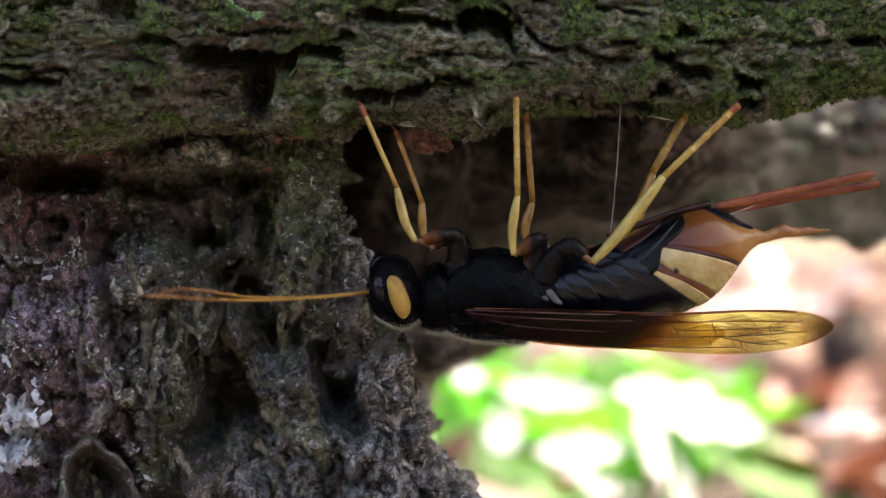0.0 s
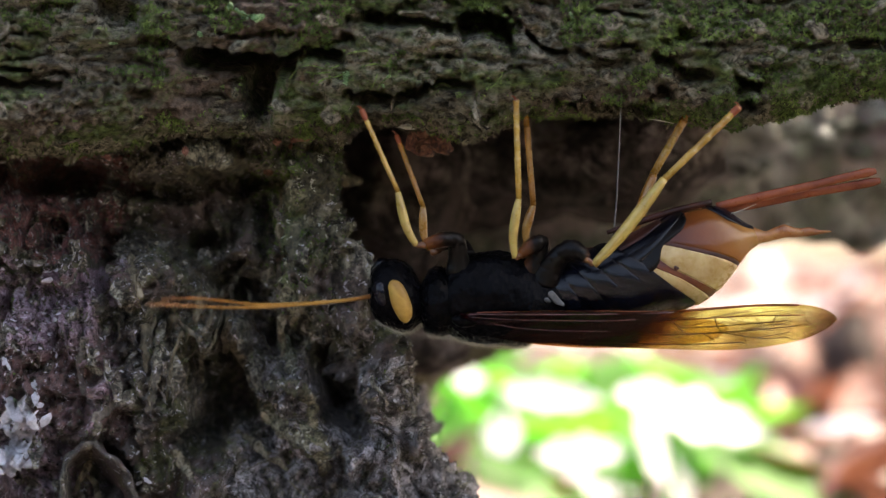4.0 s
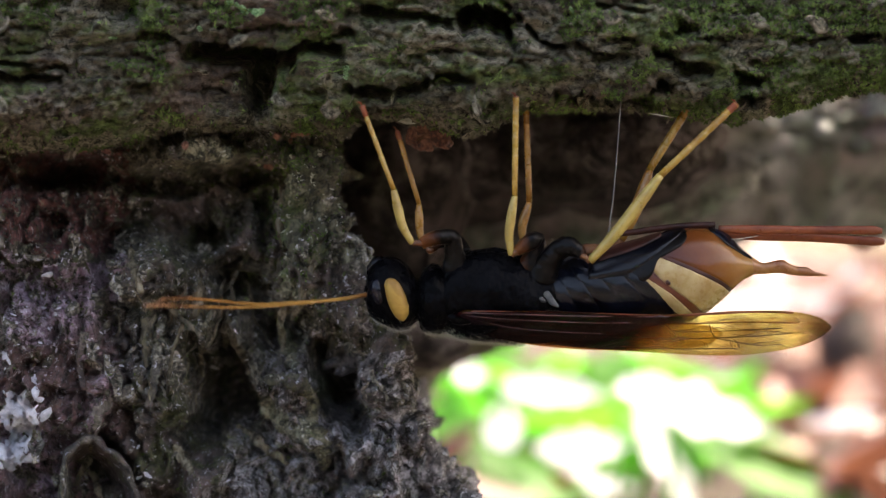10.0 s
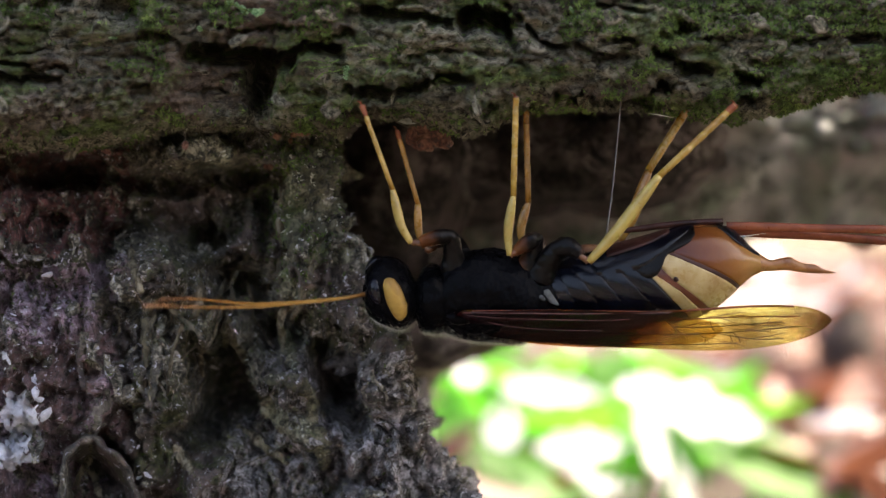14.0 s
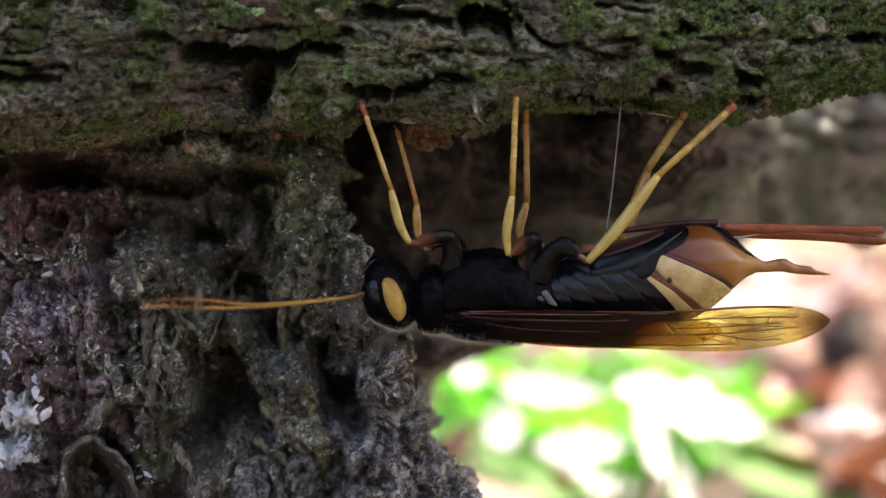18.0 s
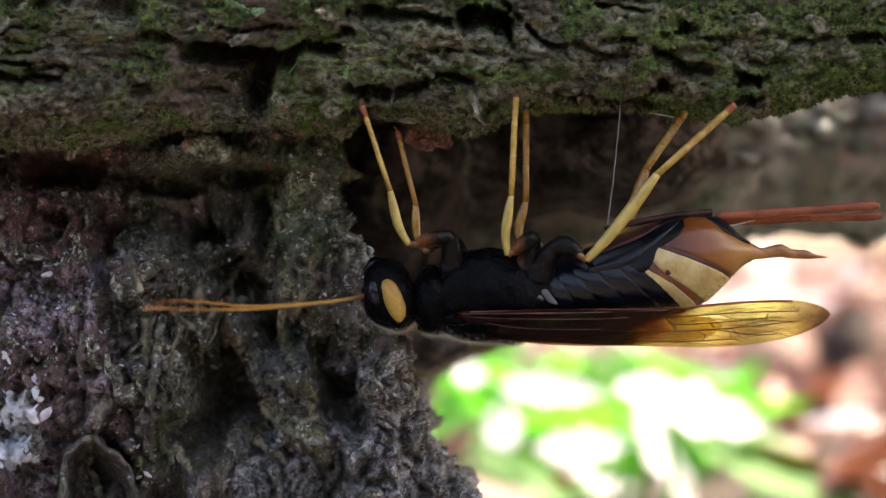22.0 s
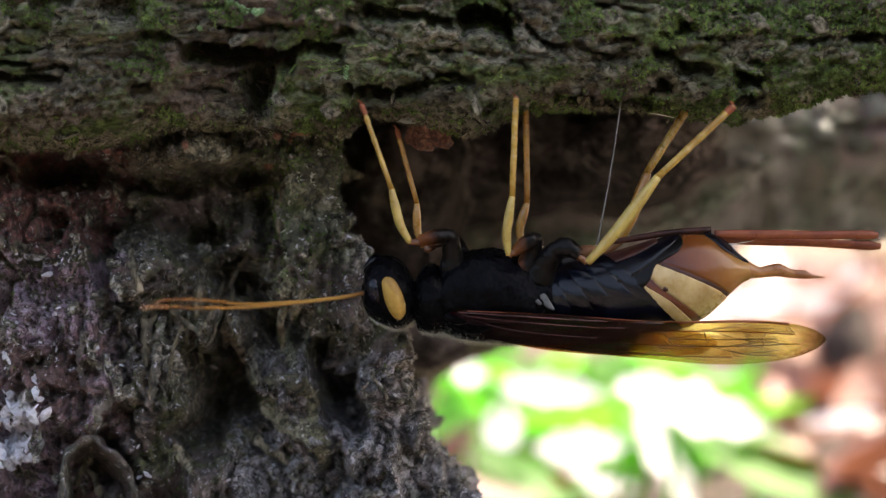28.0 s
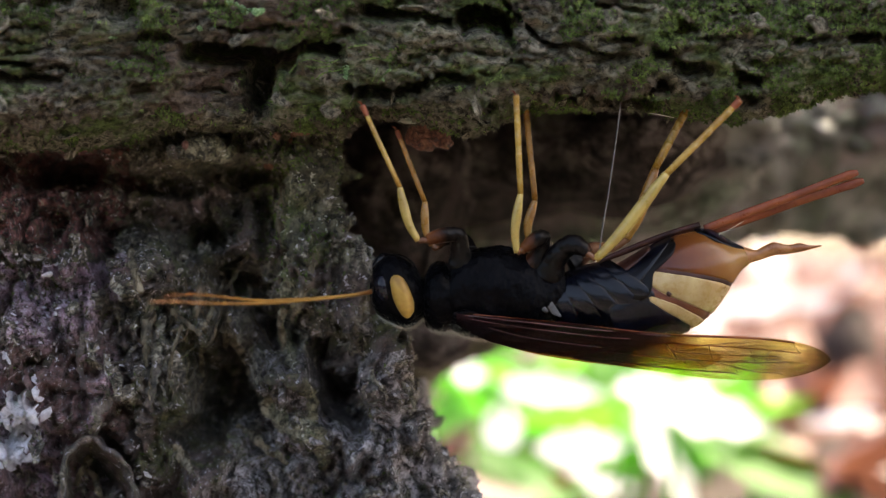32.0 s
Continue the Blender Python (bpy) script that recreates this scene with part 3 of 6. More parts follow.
# ---- the log behind, grey with lichen, out of focus ----
def back_log():
    """It slants up out of the ground beyond the stump."""
    xs = np.linspace(-0.20, 0.20, 420)
    a = np.linspace(0, 2 * math.pi, 201)[:-1]
    P = np.zeros((len(a), len(xs), 3))
    P[:, :, 0] = xs[None, :]
    cy, cz = 0.013 * np.sign(np.cos(a)) * np.abs(np.cos(a)) ** 0.35, 0.045 * np.sin(a)
    lay = radians(46)
    P[:, :, 1] = (cy * math.cos(lay) + cz * math.sin(lay))[:, None]
    P[:, :, 2] = (cz * math.cos(lay) - cy * math.sin(lay))[:, None]
    p = P.reshape(-1, 3)
    N = np.repeat(np.stack([np.zeros_like(a), np.cos(a - lay), np.sin(a - lay)], 1)[:, None], len(xs), 1).reshape(-1, 3)
    d1, d2, tag = cells(p * np.array((110, 170, 170)) + 0.4 * rough(p * 60, 2, 7)[:, None], 33)
    h = 0.003 * rough(p * np.array((60, 90, 90)), 4, 220) + 0.0034 * (tag - 0.5) - 0.0012 * (1 - ease(d2 - d1, 0, 0.2)) + 0.0008 * rough(p * 360, 3, 230)
    p = p + N * h[:, None]
    ob = part("lichened_slab", sheet_mesh("lichened_slab", p.reshape(P.shape), wrap_rows=True), BACKBARK)
    ob.matrix_world = Matrix.Translation((0.0422, 0.117, 0.0370)) @ Matrix.Rotation(radians(-8), 4, "Y")
    tagged(ob, "grey lichen-covered slab of old wood slanting behind the log", "wood")
    rnd = random.Random(61)
    G, out = p.reshape(P.shape), Vector((0, -math.cos(lay), math.sin(lay)))
    kinds = []
    for k in range(9):
        r, n = rnd.uniform(0.0007, 0.0018), 11
        rim = [rnd.uniform(0.65, 1.2) for _ in range(n)]
        verts = [(r * g * rim[i] * math.cos(2 * math.pi * i / n), r * g * rim[i] * math.sin(2 * math.pi * i / n), z) for g, z in ((1.0, -0.0004), (0.92, 0.0002), (0.5, 0.0003)) for i in range(n)]
        faces = [(l_ * n + i, l_ * n + (i + 1) % n, (l_ + 1) * n + (i + 1) % n, (l_ + 1) * n + i) for l_ in (0, 1) for i in range(n)] + [tuple(range(2 * n, 3 * n))]
        me = mesh_of("lichen_crust", verts, faces)
        me.materials.append((CRUSTGREY, CRUSTDARK, CRUSTROSE)[(0, 1, 0, 1, 0, 1, 2, 0, 1)[k]])
        kinds.append(me)
    face = [(i, j) for i in range(len(a)) if math.cos(a[i]) < -0.15 for j in range(len(xs)) if abs(xs[j] - 0.02) < 0.055]
    for k in range(290):
        i, j = rnd.choice(face)
        crust = new("lichen_crust", rnd.choice(kinds))
        crust.parent = ob
        crust.matrix_basis = stand(Vector(G[i, j]), out, rnd, 0.25) @ Matrix.Scale(rnd.uniform(0.7, 1.4), 4)
    for k in (0, -1):
        ring_ = p.reshape(P.shape)[:, k]
        part("broken_end", mesh_of("broken_end", ring_, [tuple(range(len(ring_)))]), ROT, ob)


back_log()


def blocks():
    """Dark broken wood wedged between the logs."""
    rnd = random.Random(4)
    spec = [(930, 268, 0.036, 0.012, 0.0042, 8, DARKWOOD), (1080, 270, 0.040, 0.0115, 0.006, -6, DARKWOOD), (1200, 350, 0.046, 0.009, 0.0026, -22, BACKBARK),
            (960, 412, 0.050, 0.014, 0.0036, 3, BACKBARK), (1120, 262, 0.028, 0.006, 0.0030, 10, DARKWOOD), (860, 250, 0.044, 0.016, 0.007, 0, DARKWOOD), (690, 330, 0.04, 0.008, 0.010, 12, DARKWOOD), (700, 585, 0.046, 0.0072, 0.0034, 14, DARKWOOD), (752, 462, 0.052, 0.0075, 0.0052, 5, DARKWOOD)]
    for u, v, d, ln, th, ang, mat in spec:
        bm = bmesh.new()
        bmesh.ops.create_icosphere(bm, subdivisions=4, radius=1)
        co = np.array([w.co[:] for w in bm.verts])
        off = np.array((u, v, d * 1000)) * 0.37
        r = 1 + 0.28 * rough(co * 1.3 + off, 3, 300) + 0.12 * rough(co * 5 + off, 3, 310)
        for w, k in zip(bm.verts, r):
            w.co = Vector((w.co.x * ln, w.co.y * th * 1.3, w.co.z * th)) * float(k)
        me = bpy.data.meshes.new("wood_chunk")
        bm.to_mesh(me)
        bm.free()
        me.polygons.foreach_set("use_smooth", [True] * len(me.polygons))
        ob = part("wood_chunk", me, mat)
        ob.matrix_world = Matrix.Translation(at(u, v, d)) @ pose(0, 0, 0, 0, ang, rnd.uniform(-20, 20))
        tagged(ob, "dark chunk of broken wood wedged under the log" if mat == DARKWOOD else "grey weathered chunk of broken wood under the log", "wood", "broken wood under the log")
        for k in range(7):
            a, b = rnd.uniform(0, 2 * math.pi), rnd.uniform(-0.8, 0.8)
            foot = Vector((b * ln, -th * 1.2 * abs(math.sin(a)) * math.sqrt(1 - b * b), th * math.cos(a) * math.sqrt(1 - b * b)))
            run = Vector((rnd.uniform(0.25, 0.6) * ln * rnd.choice((-1, 1)), -0.15 * th, rnd.gauss(0, 0.2) * th))
            part("shard", mesh_of("shard", *tube([foot - run * 0.5, foot + Vector((0, -0.1 * th, 0)), foot + run * 0.5], [0.06 * th, th * rnd.uniform(0.14, 0.3), 0.05 * th], 7, 0.5), False), mat, ob)


blocks()


# ---- the sunlit forest floor behind ----
def leaf_points(length, width, curl, n=8, m=5, lobes=0.0, seed=0):
    """A leaf lying along x, cupped and bent, as a grid."""
    rnd = random.Random(seed)
    ph = rnd.uniform(0, 6)
    P = np.zeros((n, m, 3))
    for i in range(n):
        s = i / (n - 1)
        w = width * (math.sin(math.pi * min(1, s * 0.94 + 0.03)) ** 0.8) * (1 + lobes * math.sin(s * 22 + ph))
        for j in range(m):
            t = (j / (m - 1) - 0.5) * 2
            P[i, j] = (length * (s - 0.5), w * t * 0.5, curl * length * (0.9 * (s - 0.5) ** 2 + 0.35 * abs(t) * w / width + 0.06 * math.sin(9 * s + ph + 3 * t)))
    return P


def joined(name, pieces, smooth=True):
    verts, faces = [], []
    for P in pieces:
        r, c = P.shape[:2]
        k = len(verts)
        verts += [tuple(x) for x in P.reshape(-1, 3)]
        faces += [(k + i * c + j, k + i * c + j + 1, k + (i + 1) * c + j + 1, k + (i + 1) * c + j) for i in range(r - 1) for j in range(c - 1)]
    return mesh_of(name, verts, faces, smooth)


def moved(P, m):
    return P @ np.array(m.to_3x3()).T + np.array(m.translation)


def herb_side(x, d):
    """Above 0 where low green plants cover the ground; beyond lies bare leaf litter."""
    r = x / (EYE + d)
    slope_ = 0.062 / (EYE + d)
    edge = 0.122 + 0.85 * (slope_ - 0.049) + 0.02 * float(grain(np.array([[x * 30, d * 12, 0.3]]), 8)[0])
    return edge - r


def litter():
    rnd = random.Random(21)
    for name, mat, n, label, lo, hi in (("leaf_litter", LITTER, 3600, "layer of dry brown leaves on the ground", 0.012, 0.04), ("sunbright_litter", PALE, 1500, "layer of pale leaves, whitened for glaring sunlight", 0.012, 0.035),
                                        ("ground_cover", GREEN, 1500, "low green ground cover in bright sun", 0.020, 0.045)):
        pieces = []
        for k in range(n):
            d = 0.12 + 1.6 * rnd.random() ** 1.6 + 9 * rnd.random() ** 7
            x = rnd.uniform(-0.45, 0.45) * (0.35 + d)
            herbs = herb_side(x, d)
            bare = x / (EYE + d) > 0.172 + 0.012 * math.sin(d * 9) and d > 0.9
            if name == "ground_cover":
                if herbs < 0 or d > 1.3 or d < 0.33 or (d > 0.7 and x / (EYE + d) > 0.05):
                    continue
            elif name == "leaf_litter":
                if herbs > 0 and rnd.random() < 0.8 and not bare:
                    continue
                if d > 1.3 and not bare and rnd.random() < 0.7:
                    continue
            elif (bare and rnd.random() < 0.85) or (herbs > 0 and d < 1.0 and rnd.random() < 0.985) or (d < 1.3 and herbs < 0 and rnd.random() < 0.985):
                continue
            s = rnd.uniform(lo, hi) * (1 + 0.7 * max(0, d - 1))
            z = GROUND + 0.004 + rnd.uniform(0, 0.012)
            tip = 0.5 if name == "ground_cover" else 0.35
            pieces.append(moved(leaf_points(s, s * rnd.uniform(0.35, 0.6), rnd.uniform(0.1, 0.6), 6, 5, 0.1, k),
                                Matrix.Translation((x, d, z)) @ Euler((rnd.gauss(0.3 if name == "ground_cover" else 0, tip), rnd.gauss(0, 0.3), rnd.uniform(0, 6.3))).to_matrix().to_4x4()))
        # unseen leaves added on the lens side, bouncing sunlight up to log and stump
        for k in range({"leaf_litter": 300, "sunbright_litter": 600, "ground_cover": 420}[name]):
            s = rnd.uniform(0.025, 0.05)
            pieces.append(moved(leaf_points(s, s * rnd.uniform(0.45, 0.7), rnd.uniform(0.1, 0.5), 5, 4, 0.1, 5000 + k),
                                Matrix.Translation((rnd.uniform(-1.1, 1.1), rnd.uniform(-1.3, 0.05), GROUND + rnd.uniform(0.004, 0.014))) @ Euler((rnd.gauss(0, 0.25), rnd.gauss(0, 0.25), rnd.uniform(0, 6.3))).to_matrix().to_4x4()))
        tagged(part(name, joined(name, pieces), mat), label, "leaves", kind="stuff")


litter()


def plant(u, v, d, blades, seed, mat=GREEN, lean_by=41):
    """A low herb: a stem from the ground with broad soft leaves, each (run across, run down, width) in board units."""
    rnd = random.Random(seed)
    base, k = at(u, v, d), U * (EYE + d) / EYE
    foot = Vector((base.x, base.y + 0.01, GROUND))
    herb = tagged(new("green_herb"), "low green herb with broad leaves in bright sun", "plant", "herbs on the forest floor") if mat is GREEN else tagged(new("sunbright_herb"), "herb with leaves coloured white for blown-out sunlight, on a green stem", "plant", "bleached herbs on the forest floor")
    herb.matrix_world = Matrix.Translation(foot)
    top = Vector((0, -0.01, max(0.012, base.z - GROUND)))
    part("stem", mesh_of("stem", *tube([(0, 0, -0.004), top * 0.5 + Vector((0.002, 0.002, 0)), top], [0.0011, 0.0009, 0.0006], 7)), GREEN, herb)
    for i, (du, dv, wide) in enumerate(blades):
        lean = lean_by + rnd.uniform(-5, 5)
        ln = math.hypot(du, dv) * k
        L = leaf_points(ln, wide * k / math.sin(radians(lean)), 0.12, 18, 9, 0.05 if mat is GREEN else 0.22, seed * 10 + i)
        L[:, :, 0] += ln / 2
        m = Matrix.Translation(top) @ Matrix.Rotation(math.atan2(dv, du), 4, "Y") @ Euler((radians(lean), 0, 0)).to_matrix().to_4x4()
        part("leaf", joined("leaf", [moved(L, m)]), mat, herb)


# (place on the board, distance, leaves)
plant(1180, 742, 0.295, [(330, 160, 92), (70, 110, 52), (190, 40, 40)], 1, GREEN, 26)
plant(1130, 752, 0.32, [(-225, -16, 44), (-28, 110, 34), (60, 24, 30)], 2)
plant(838, 806, 0.28, [(185, 92, 54), (120, 30, 40), (70, 110, 40)], 3)
plant(762, 746, 0.33, [(80, 2, 50), (60, 60, 30), (70, -50, 34)], 4)
plant(935, 706, 0.34, [(-70, -64, 40), (-60, -20, 26), (-130, 10, 30)], 5)
plant(1040, 640, 0.36, [(52, 84, 34), (-90, 6, 30), (110, 10, 28)], 6)
plant(940, 770, 0.33, [(40, 70, 38), (-50, 60, 36), (60, -30, 30)], 7)
plant(1010, 870, 0.29, [(-160, 30, 40), (60, 40, 34)], 8)
plant(1330, 830, 0.31, [(150, 70, 60), (60, 60, 44)], 9)
plant(850, 640, 0.40, [(-90, 30, 40), (-60, -30, 36), (70, -20, 30)], 10)
plant(900, 850, 0.30, [(-80, 40, 44), (90, 40, 36)], 11)
# white leaves: painted blown-out sunlit patches among the green
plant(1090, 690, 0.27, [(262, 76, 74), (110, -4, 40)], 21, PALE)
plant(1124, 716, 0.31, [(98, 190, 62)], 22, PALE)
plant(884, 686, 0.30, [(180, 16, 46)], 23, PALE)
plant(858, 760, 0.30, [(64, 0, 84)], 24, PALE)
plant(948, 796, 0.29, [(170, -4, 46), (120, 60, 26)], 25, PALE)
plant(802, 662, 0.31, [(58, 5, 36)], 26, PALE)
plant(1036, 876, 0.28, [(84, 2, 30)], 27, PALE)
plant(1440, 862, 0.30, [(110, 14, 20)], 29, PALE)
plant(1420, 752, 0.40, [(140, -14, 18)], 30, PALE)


def shaded_root():
    """A leaning root behind the stump, in the shade of the logs."""
    line = smooth_line([(560, 1330, 0.102, 150), (640, 960, 0.100, 100), (690, 780, 0.098, 58), (722, 690, 0.096, 44), (770, 634, 0.094, 38), (850, 600, 0.092, 32), (920, 582, 0.090, 20)], 14)
    me = mesh_of("shaded_root", *tube([at(q[0], q[1], q[2]) for q in line], [q[3] * U * (EYE + q[2]) / EYE for q in line], 40))
    co = np.zeros(len(me.vertices) * 3)
    me.vertices.foreach_get("co", co)
    no = np.zeros(len(me.vertices) * 3)
    me.vertex_normals.foreach_get("vector", no)
    co, no = co.reshape(-1, 3), no.reshape(-1, 3)
    h = 0.0014 * rough(co * 160, 4, 700) + 0.0008 * rough(co * 700, 3, 710)
    me.vertices.foreach_set("co", (co + no * h[:, None]).ravel())
    me.update()
    tagged(part("shaded_root", me, MOSSROT), "old mossy root leaning behind the stump in shade", "root")


shaded_root()


def stub(u, wide, tall, mat, label):
    """A broken stub of wood standing in the litter."""
    base = at(u, 665, 0.62)
    line = [(base.x, base.y, GROUND - 0.004), (base.x - 0.001, base.y, GROUND + tall * 0.3), (base.x + 0.001, base.y, GROUND + tall * 0.7), (base.x + 0.003, base.y, GROUND + tall)]
    tagged(part("wood_stub", mesh_of("wood_stub", *tube(smooth_line(line, 5), list(np.interp(np.linspace(0, 1, 16), [0, 0.6, 1], [wide, wide * 0.8, wide * 0.25])), 12)), mat), label, "wood")


stub(1500, 0.016, 0.042, STUBWOOD, "dark broken stub of wood in the leaf litter")
stub(1385, 0.020, 0.034, RESIN, "red-brown rotten stub of wood in the leaf litter")


def sky_ring():
    """A plain dark ring added all round, mostly unseen; its height behind the lens limits the sky light."""
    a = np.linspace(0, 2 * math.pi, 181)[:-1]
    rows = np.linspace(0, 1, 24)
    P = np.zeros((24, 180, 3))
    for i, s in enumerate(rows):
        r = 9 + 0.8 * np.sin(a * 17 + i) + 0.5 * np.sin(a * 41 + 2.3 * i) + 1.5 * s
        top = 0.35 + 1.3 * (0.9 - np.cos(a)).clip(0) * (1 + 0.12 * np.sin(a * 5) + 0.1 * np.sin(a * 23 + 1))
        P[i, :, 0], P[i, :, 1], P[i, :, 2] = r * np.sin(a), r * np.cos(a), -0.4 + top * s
    tagged(part("backdrop", sheet_mesh("backdrop", P, wrap_cols=True), RINGDARK), "dark ring added round the clearing to limit the sky light", "wood", kind="structure")


sky_ring()


# ---- the wasp, in its pose at eleven seconds; its parts hang on an empty in the thorax ----
HUB = at(850, 510)
wasp = tagged(new("horntail_wasp"), "black and yellow horntail wasp hanging under the log, drilling", "insect")
wasp.matrix_world = Matrix.Translation(HUB)


def loft(sections, n=20, lean=0.0, arc=(0, 1), close=True):
    """Rings (u, v, half height, half width, depth) joined into a skin; lean shears the rings along the body."""
    verts, faces = [], []
    for sec in sections:
        u, v, hv, hw = sec[:4]
        d = sec[4] if len(sec) > 4 else 0.0
        for k in range(n):
            w = 2 * math.pi * (arc[0] + (arc[1] - arc[0]) * k / (n if close else n - 1))
            dv = hv * math.cos(w)
            verts.append(at(u + lean * dv, v + dv, d) + Vector((0, -hw * U * math.sin(w), 0)) - HUB)
    for i in range(len(sections) - 1):
        for k in range(n if close else n - 1):
            m = (k + 1) % n
            faces.append((i * n + k, i * n + m, (i + 1) * n + m, (i + 1) * n + k))
    if close:
        faces.append(tuple(range(n)))
        faces.append(tuple(range(len(sections) * n - 1, len(sections) * n - n - 1, -1)))
    return verts, faces


def body(name, secs, mat, parent, label="", n=24, lean=0.0, steps=5):
    return part(name, mesh_of(name, *loft(smooth_line(secs, steps), n, lean)), mat, parent, label)


def rod(name, pts, radii, mat, parent, label="", n=10, flat=1.0, steps=5):
    """A rod through board points (u, v, depth); radii in board units."""
    line = smooth_line([(*p, r) for p, r in zip(pts, radii)], steps)
    return part(name, mesh_of(name, *tube([at(q[0], q[1], q[2]) for q in line], [max(q[3], 0.2) * U for q in line], n, flat, HUB)), mat, parent, label)


def sculpt(ob, relief_, seed):
    """Pits, dents and seams in a hard black skin."""
    me = ob.data
    co = np.zeros(len(me.vertices) * 3)
    me.vertices.foreach_get("co", co)
    no = np.zeros(len(me.vertices) * 3)
    me.vertex_normals.foreach_get("vector", no)
    co, no = co.reshape(-1, 3), no.reshape(-1, 3)
    h = relief_ * rough(co * 700, 4, seed) + 0.5 * relief_ * rough(co * np.array((300, 900, 900)), 3, seed + 9, True) + 0.25 * relief_ * grain(co * 5200, seed + 4)
    d1, d2, _ = cells(co * 420, seed)
    h -= 0.25 * relief_ * (1 - ease(d2 - d1, 0.0, 0.14))
    me.vertices.foreach_set("co", (co + no * h[:, None]).ravel())
    me.update()


# thorax
thorax = body("thorax", [(772, 530, 40, 42), (790, 525, 66, 62), (830, 524, 80, 74), (880, 524, 84, 78), (925, 530, 76, 74), (955, 528, 58, 64), (985, 520, 42, 54)], BLACK, wasp, "black finely pitted thorax", n=160, steps=30)
sculpt(thorax, 0.00014, 31)
collar = body("pronotum", [(735, 535, 34, 40), (748, 532, 56, 58), (768, 530, 62, 64), (790, 532, 52, 58)], BLACK, wasp, "black collar behind the head", n=120, steps=20)
sculpt(collar, 0.00016, 35)
body("tegula", [(790, 562, 4, 4, -0.0027), (804, 564, 11, 10, -0.0027), (826, 564, 10, 9, -0.0027), (840, 562, 4, 4, -0.0026)], BLACK, wasp, "black wing hinge", n=12)
# head
head = body("head", [(642, 520, 14, 20), (650, 515, 42, 42), (668, 514, 58, 56), (695, 520, 64, 62), (718, 528, 56, 56), (738, 534, 30, 40)], BLACK, wasp, "black rounded head", n=140, steps=20)
sculpt(head, 0.00010, 38)
for side in (-1, 1):
    body("eye", [(650, 510, 4, 3, side * 0.0019), (656, 513, 18, 10, side * 0.0020), (666, 517, 23, 12, side * 0.0021), (676, 521, 17, 7, side * 0.0021)], EYEBLACK, head, "dark glossy compound eye", n=16)
    body("cheek_spot", [(676, 505, 5, 4, side * 0.00236), (684, 516, 23, 8, side * 0.0025), (697, 529, 33, 10, side * 0.0025), (710, 541, 28, 8, side * 0.00244), (720, 549, 8, 4, side * 0.0023)], YELLOW, head, "yellow spot behind the eye", n=24)
body("mandible", [(646, 480, 8, 16), (660, 466, 12, 24), (682, 466, 10, 20)], BLACKSHINE, head, n=12)


# antennae: rods of many joints, each antenna one mesh
def antenna(side, drop):
    near = side < 0
    spine = [(648, 522), (636, 524), (600, 530), (520, 538 + drop * 0.15), (440, 543 + drop * 0.4), (350, 541 + drop), (300, 539 + drop * 0.9), (250 if near else 276, 540 + drop * 0.6)]
    line = smooth_line([(u, v, side * 0.0011 - 0.020 * ((648 - u) / 400) ** 1.15) for u, v in spine], 14)
    radii = []
    for i, q in enumerate(line):
        s = i / (len(line) - 1)
        radii.append((4.6 - 3.2 * s) * U * (1.08 if i % 3 else 0.88) * (EYE + q[2]) / EYE)
    return part("antenna", mesh_of("antenna", *tube([at(q[0], q[1], q[2]) for q in line], radii, 8, 1, HUB)), FEELER, wasp, "long jointed orange antenna")


antenna_near, antenna_far = antenna(-1, 3), antenna(1, -11)



def bristles():
    """Short pale hairs along the back of head and thorax."""
    rnd = random.Random(12)
    verts, faces = [], []
    for k in range(3400):
        u = rnd.uniform(655, 935)
        vc, hv, hw = np.interp(u, [650, 670, 695, 720, 738, 748, 768, 790, 830, 880, 925, 955], [515, 514, 520, 528, 533, 532, 530, 527, 524, 524, 530, 528]), \
            np.interp(u, [650, 670, 695, 720, 738, 748, 768, 790, 830, 880, 925, 955], [42, 58, 64, 56, 36, 56, 62, 66, 80, 84, 76, 58]), np.interp(u, [650, 695, 738, 768, 830, 880, 955], [42, 62, 42, 64, 74, 78, 64])
        w = rnd.gauss(0, 0.24)
        n = Vector((rnd.gauss(0, 0.3), -math.sin(w), -math.cos(w) + rnd.gauss(0, 0.2))).normalized()
        p = at(u, vc + hv * math.cos(w)) + Vector((0, -hw * U * math.sin(w), 0)) - HUB
        t = n.cross(Vector((1, 0.3, 0))).normalized() * 0.000016
        ln = rnd.uniform(0.00018, 0.0005)
        i = len(verts)
        verts += [p - t, p + t, p + n * ln + Vector((0.00008, 0, 0))]
        faces.append((i, i + 1, i + 2))
    tagged(part("bristles", mesh_of("bristles", verts, faces, False), HAIR, wasp, "short pale hairs on head and thorax"), kind="stuff")


bristles()

# abdomen: overlapping plates, leaning as the bands do
abdomen = tagged(new("abdomen"), "shining black front of the abdomen")
abdomen.parent = wasp
SHAPE = smooth_line([(960, 520, 42, 50), (1000, 517, 57, 60), (1050, 511, 65, 66), (1100, 503, 71, 70), (1150, 495, 76, 72), (1200, 489, 83, 74), (1245, 480, 77, 70), (1285, 469, 57, 56), (1318, 470, 27, 30), (1340, 474, 14, 18)], 12)
body("cenchrus", [(958, 520, 4, 3, -0.0026), (962, 521, 7, 2, -0.0026), (968, 526, 11, 2, -0.0026), (976, 534, 7, 2, -0.0026), (984, 541, 2, 1, -0.0026)], WHITE, abdomen, "small pale spot at the wing base", n=12)
body("cenchrus", [(950, 528, 2, 2, -0.0028), (955, 529, 5, 4, -0.0028), (961, 532, 2, 2, -0.0028)], WHITE, abdomen, "small pale spot at the wing base", n=10)
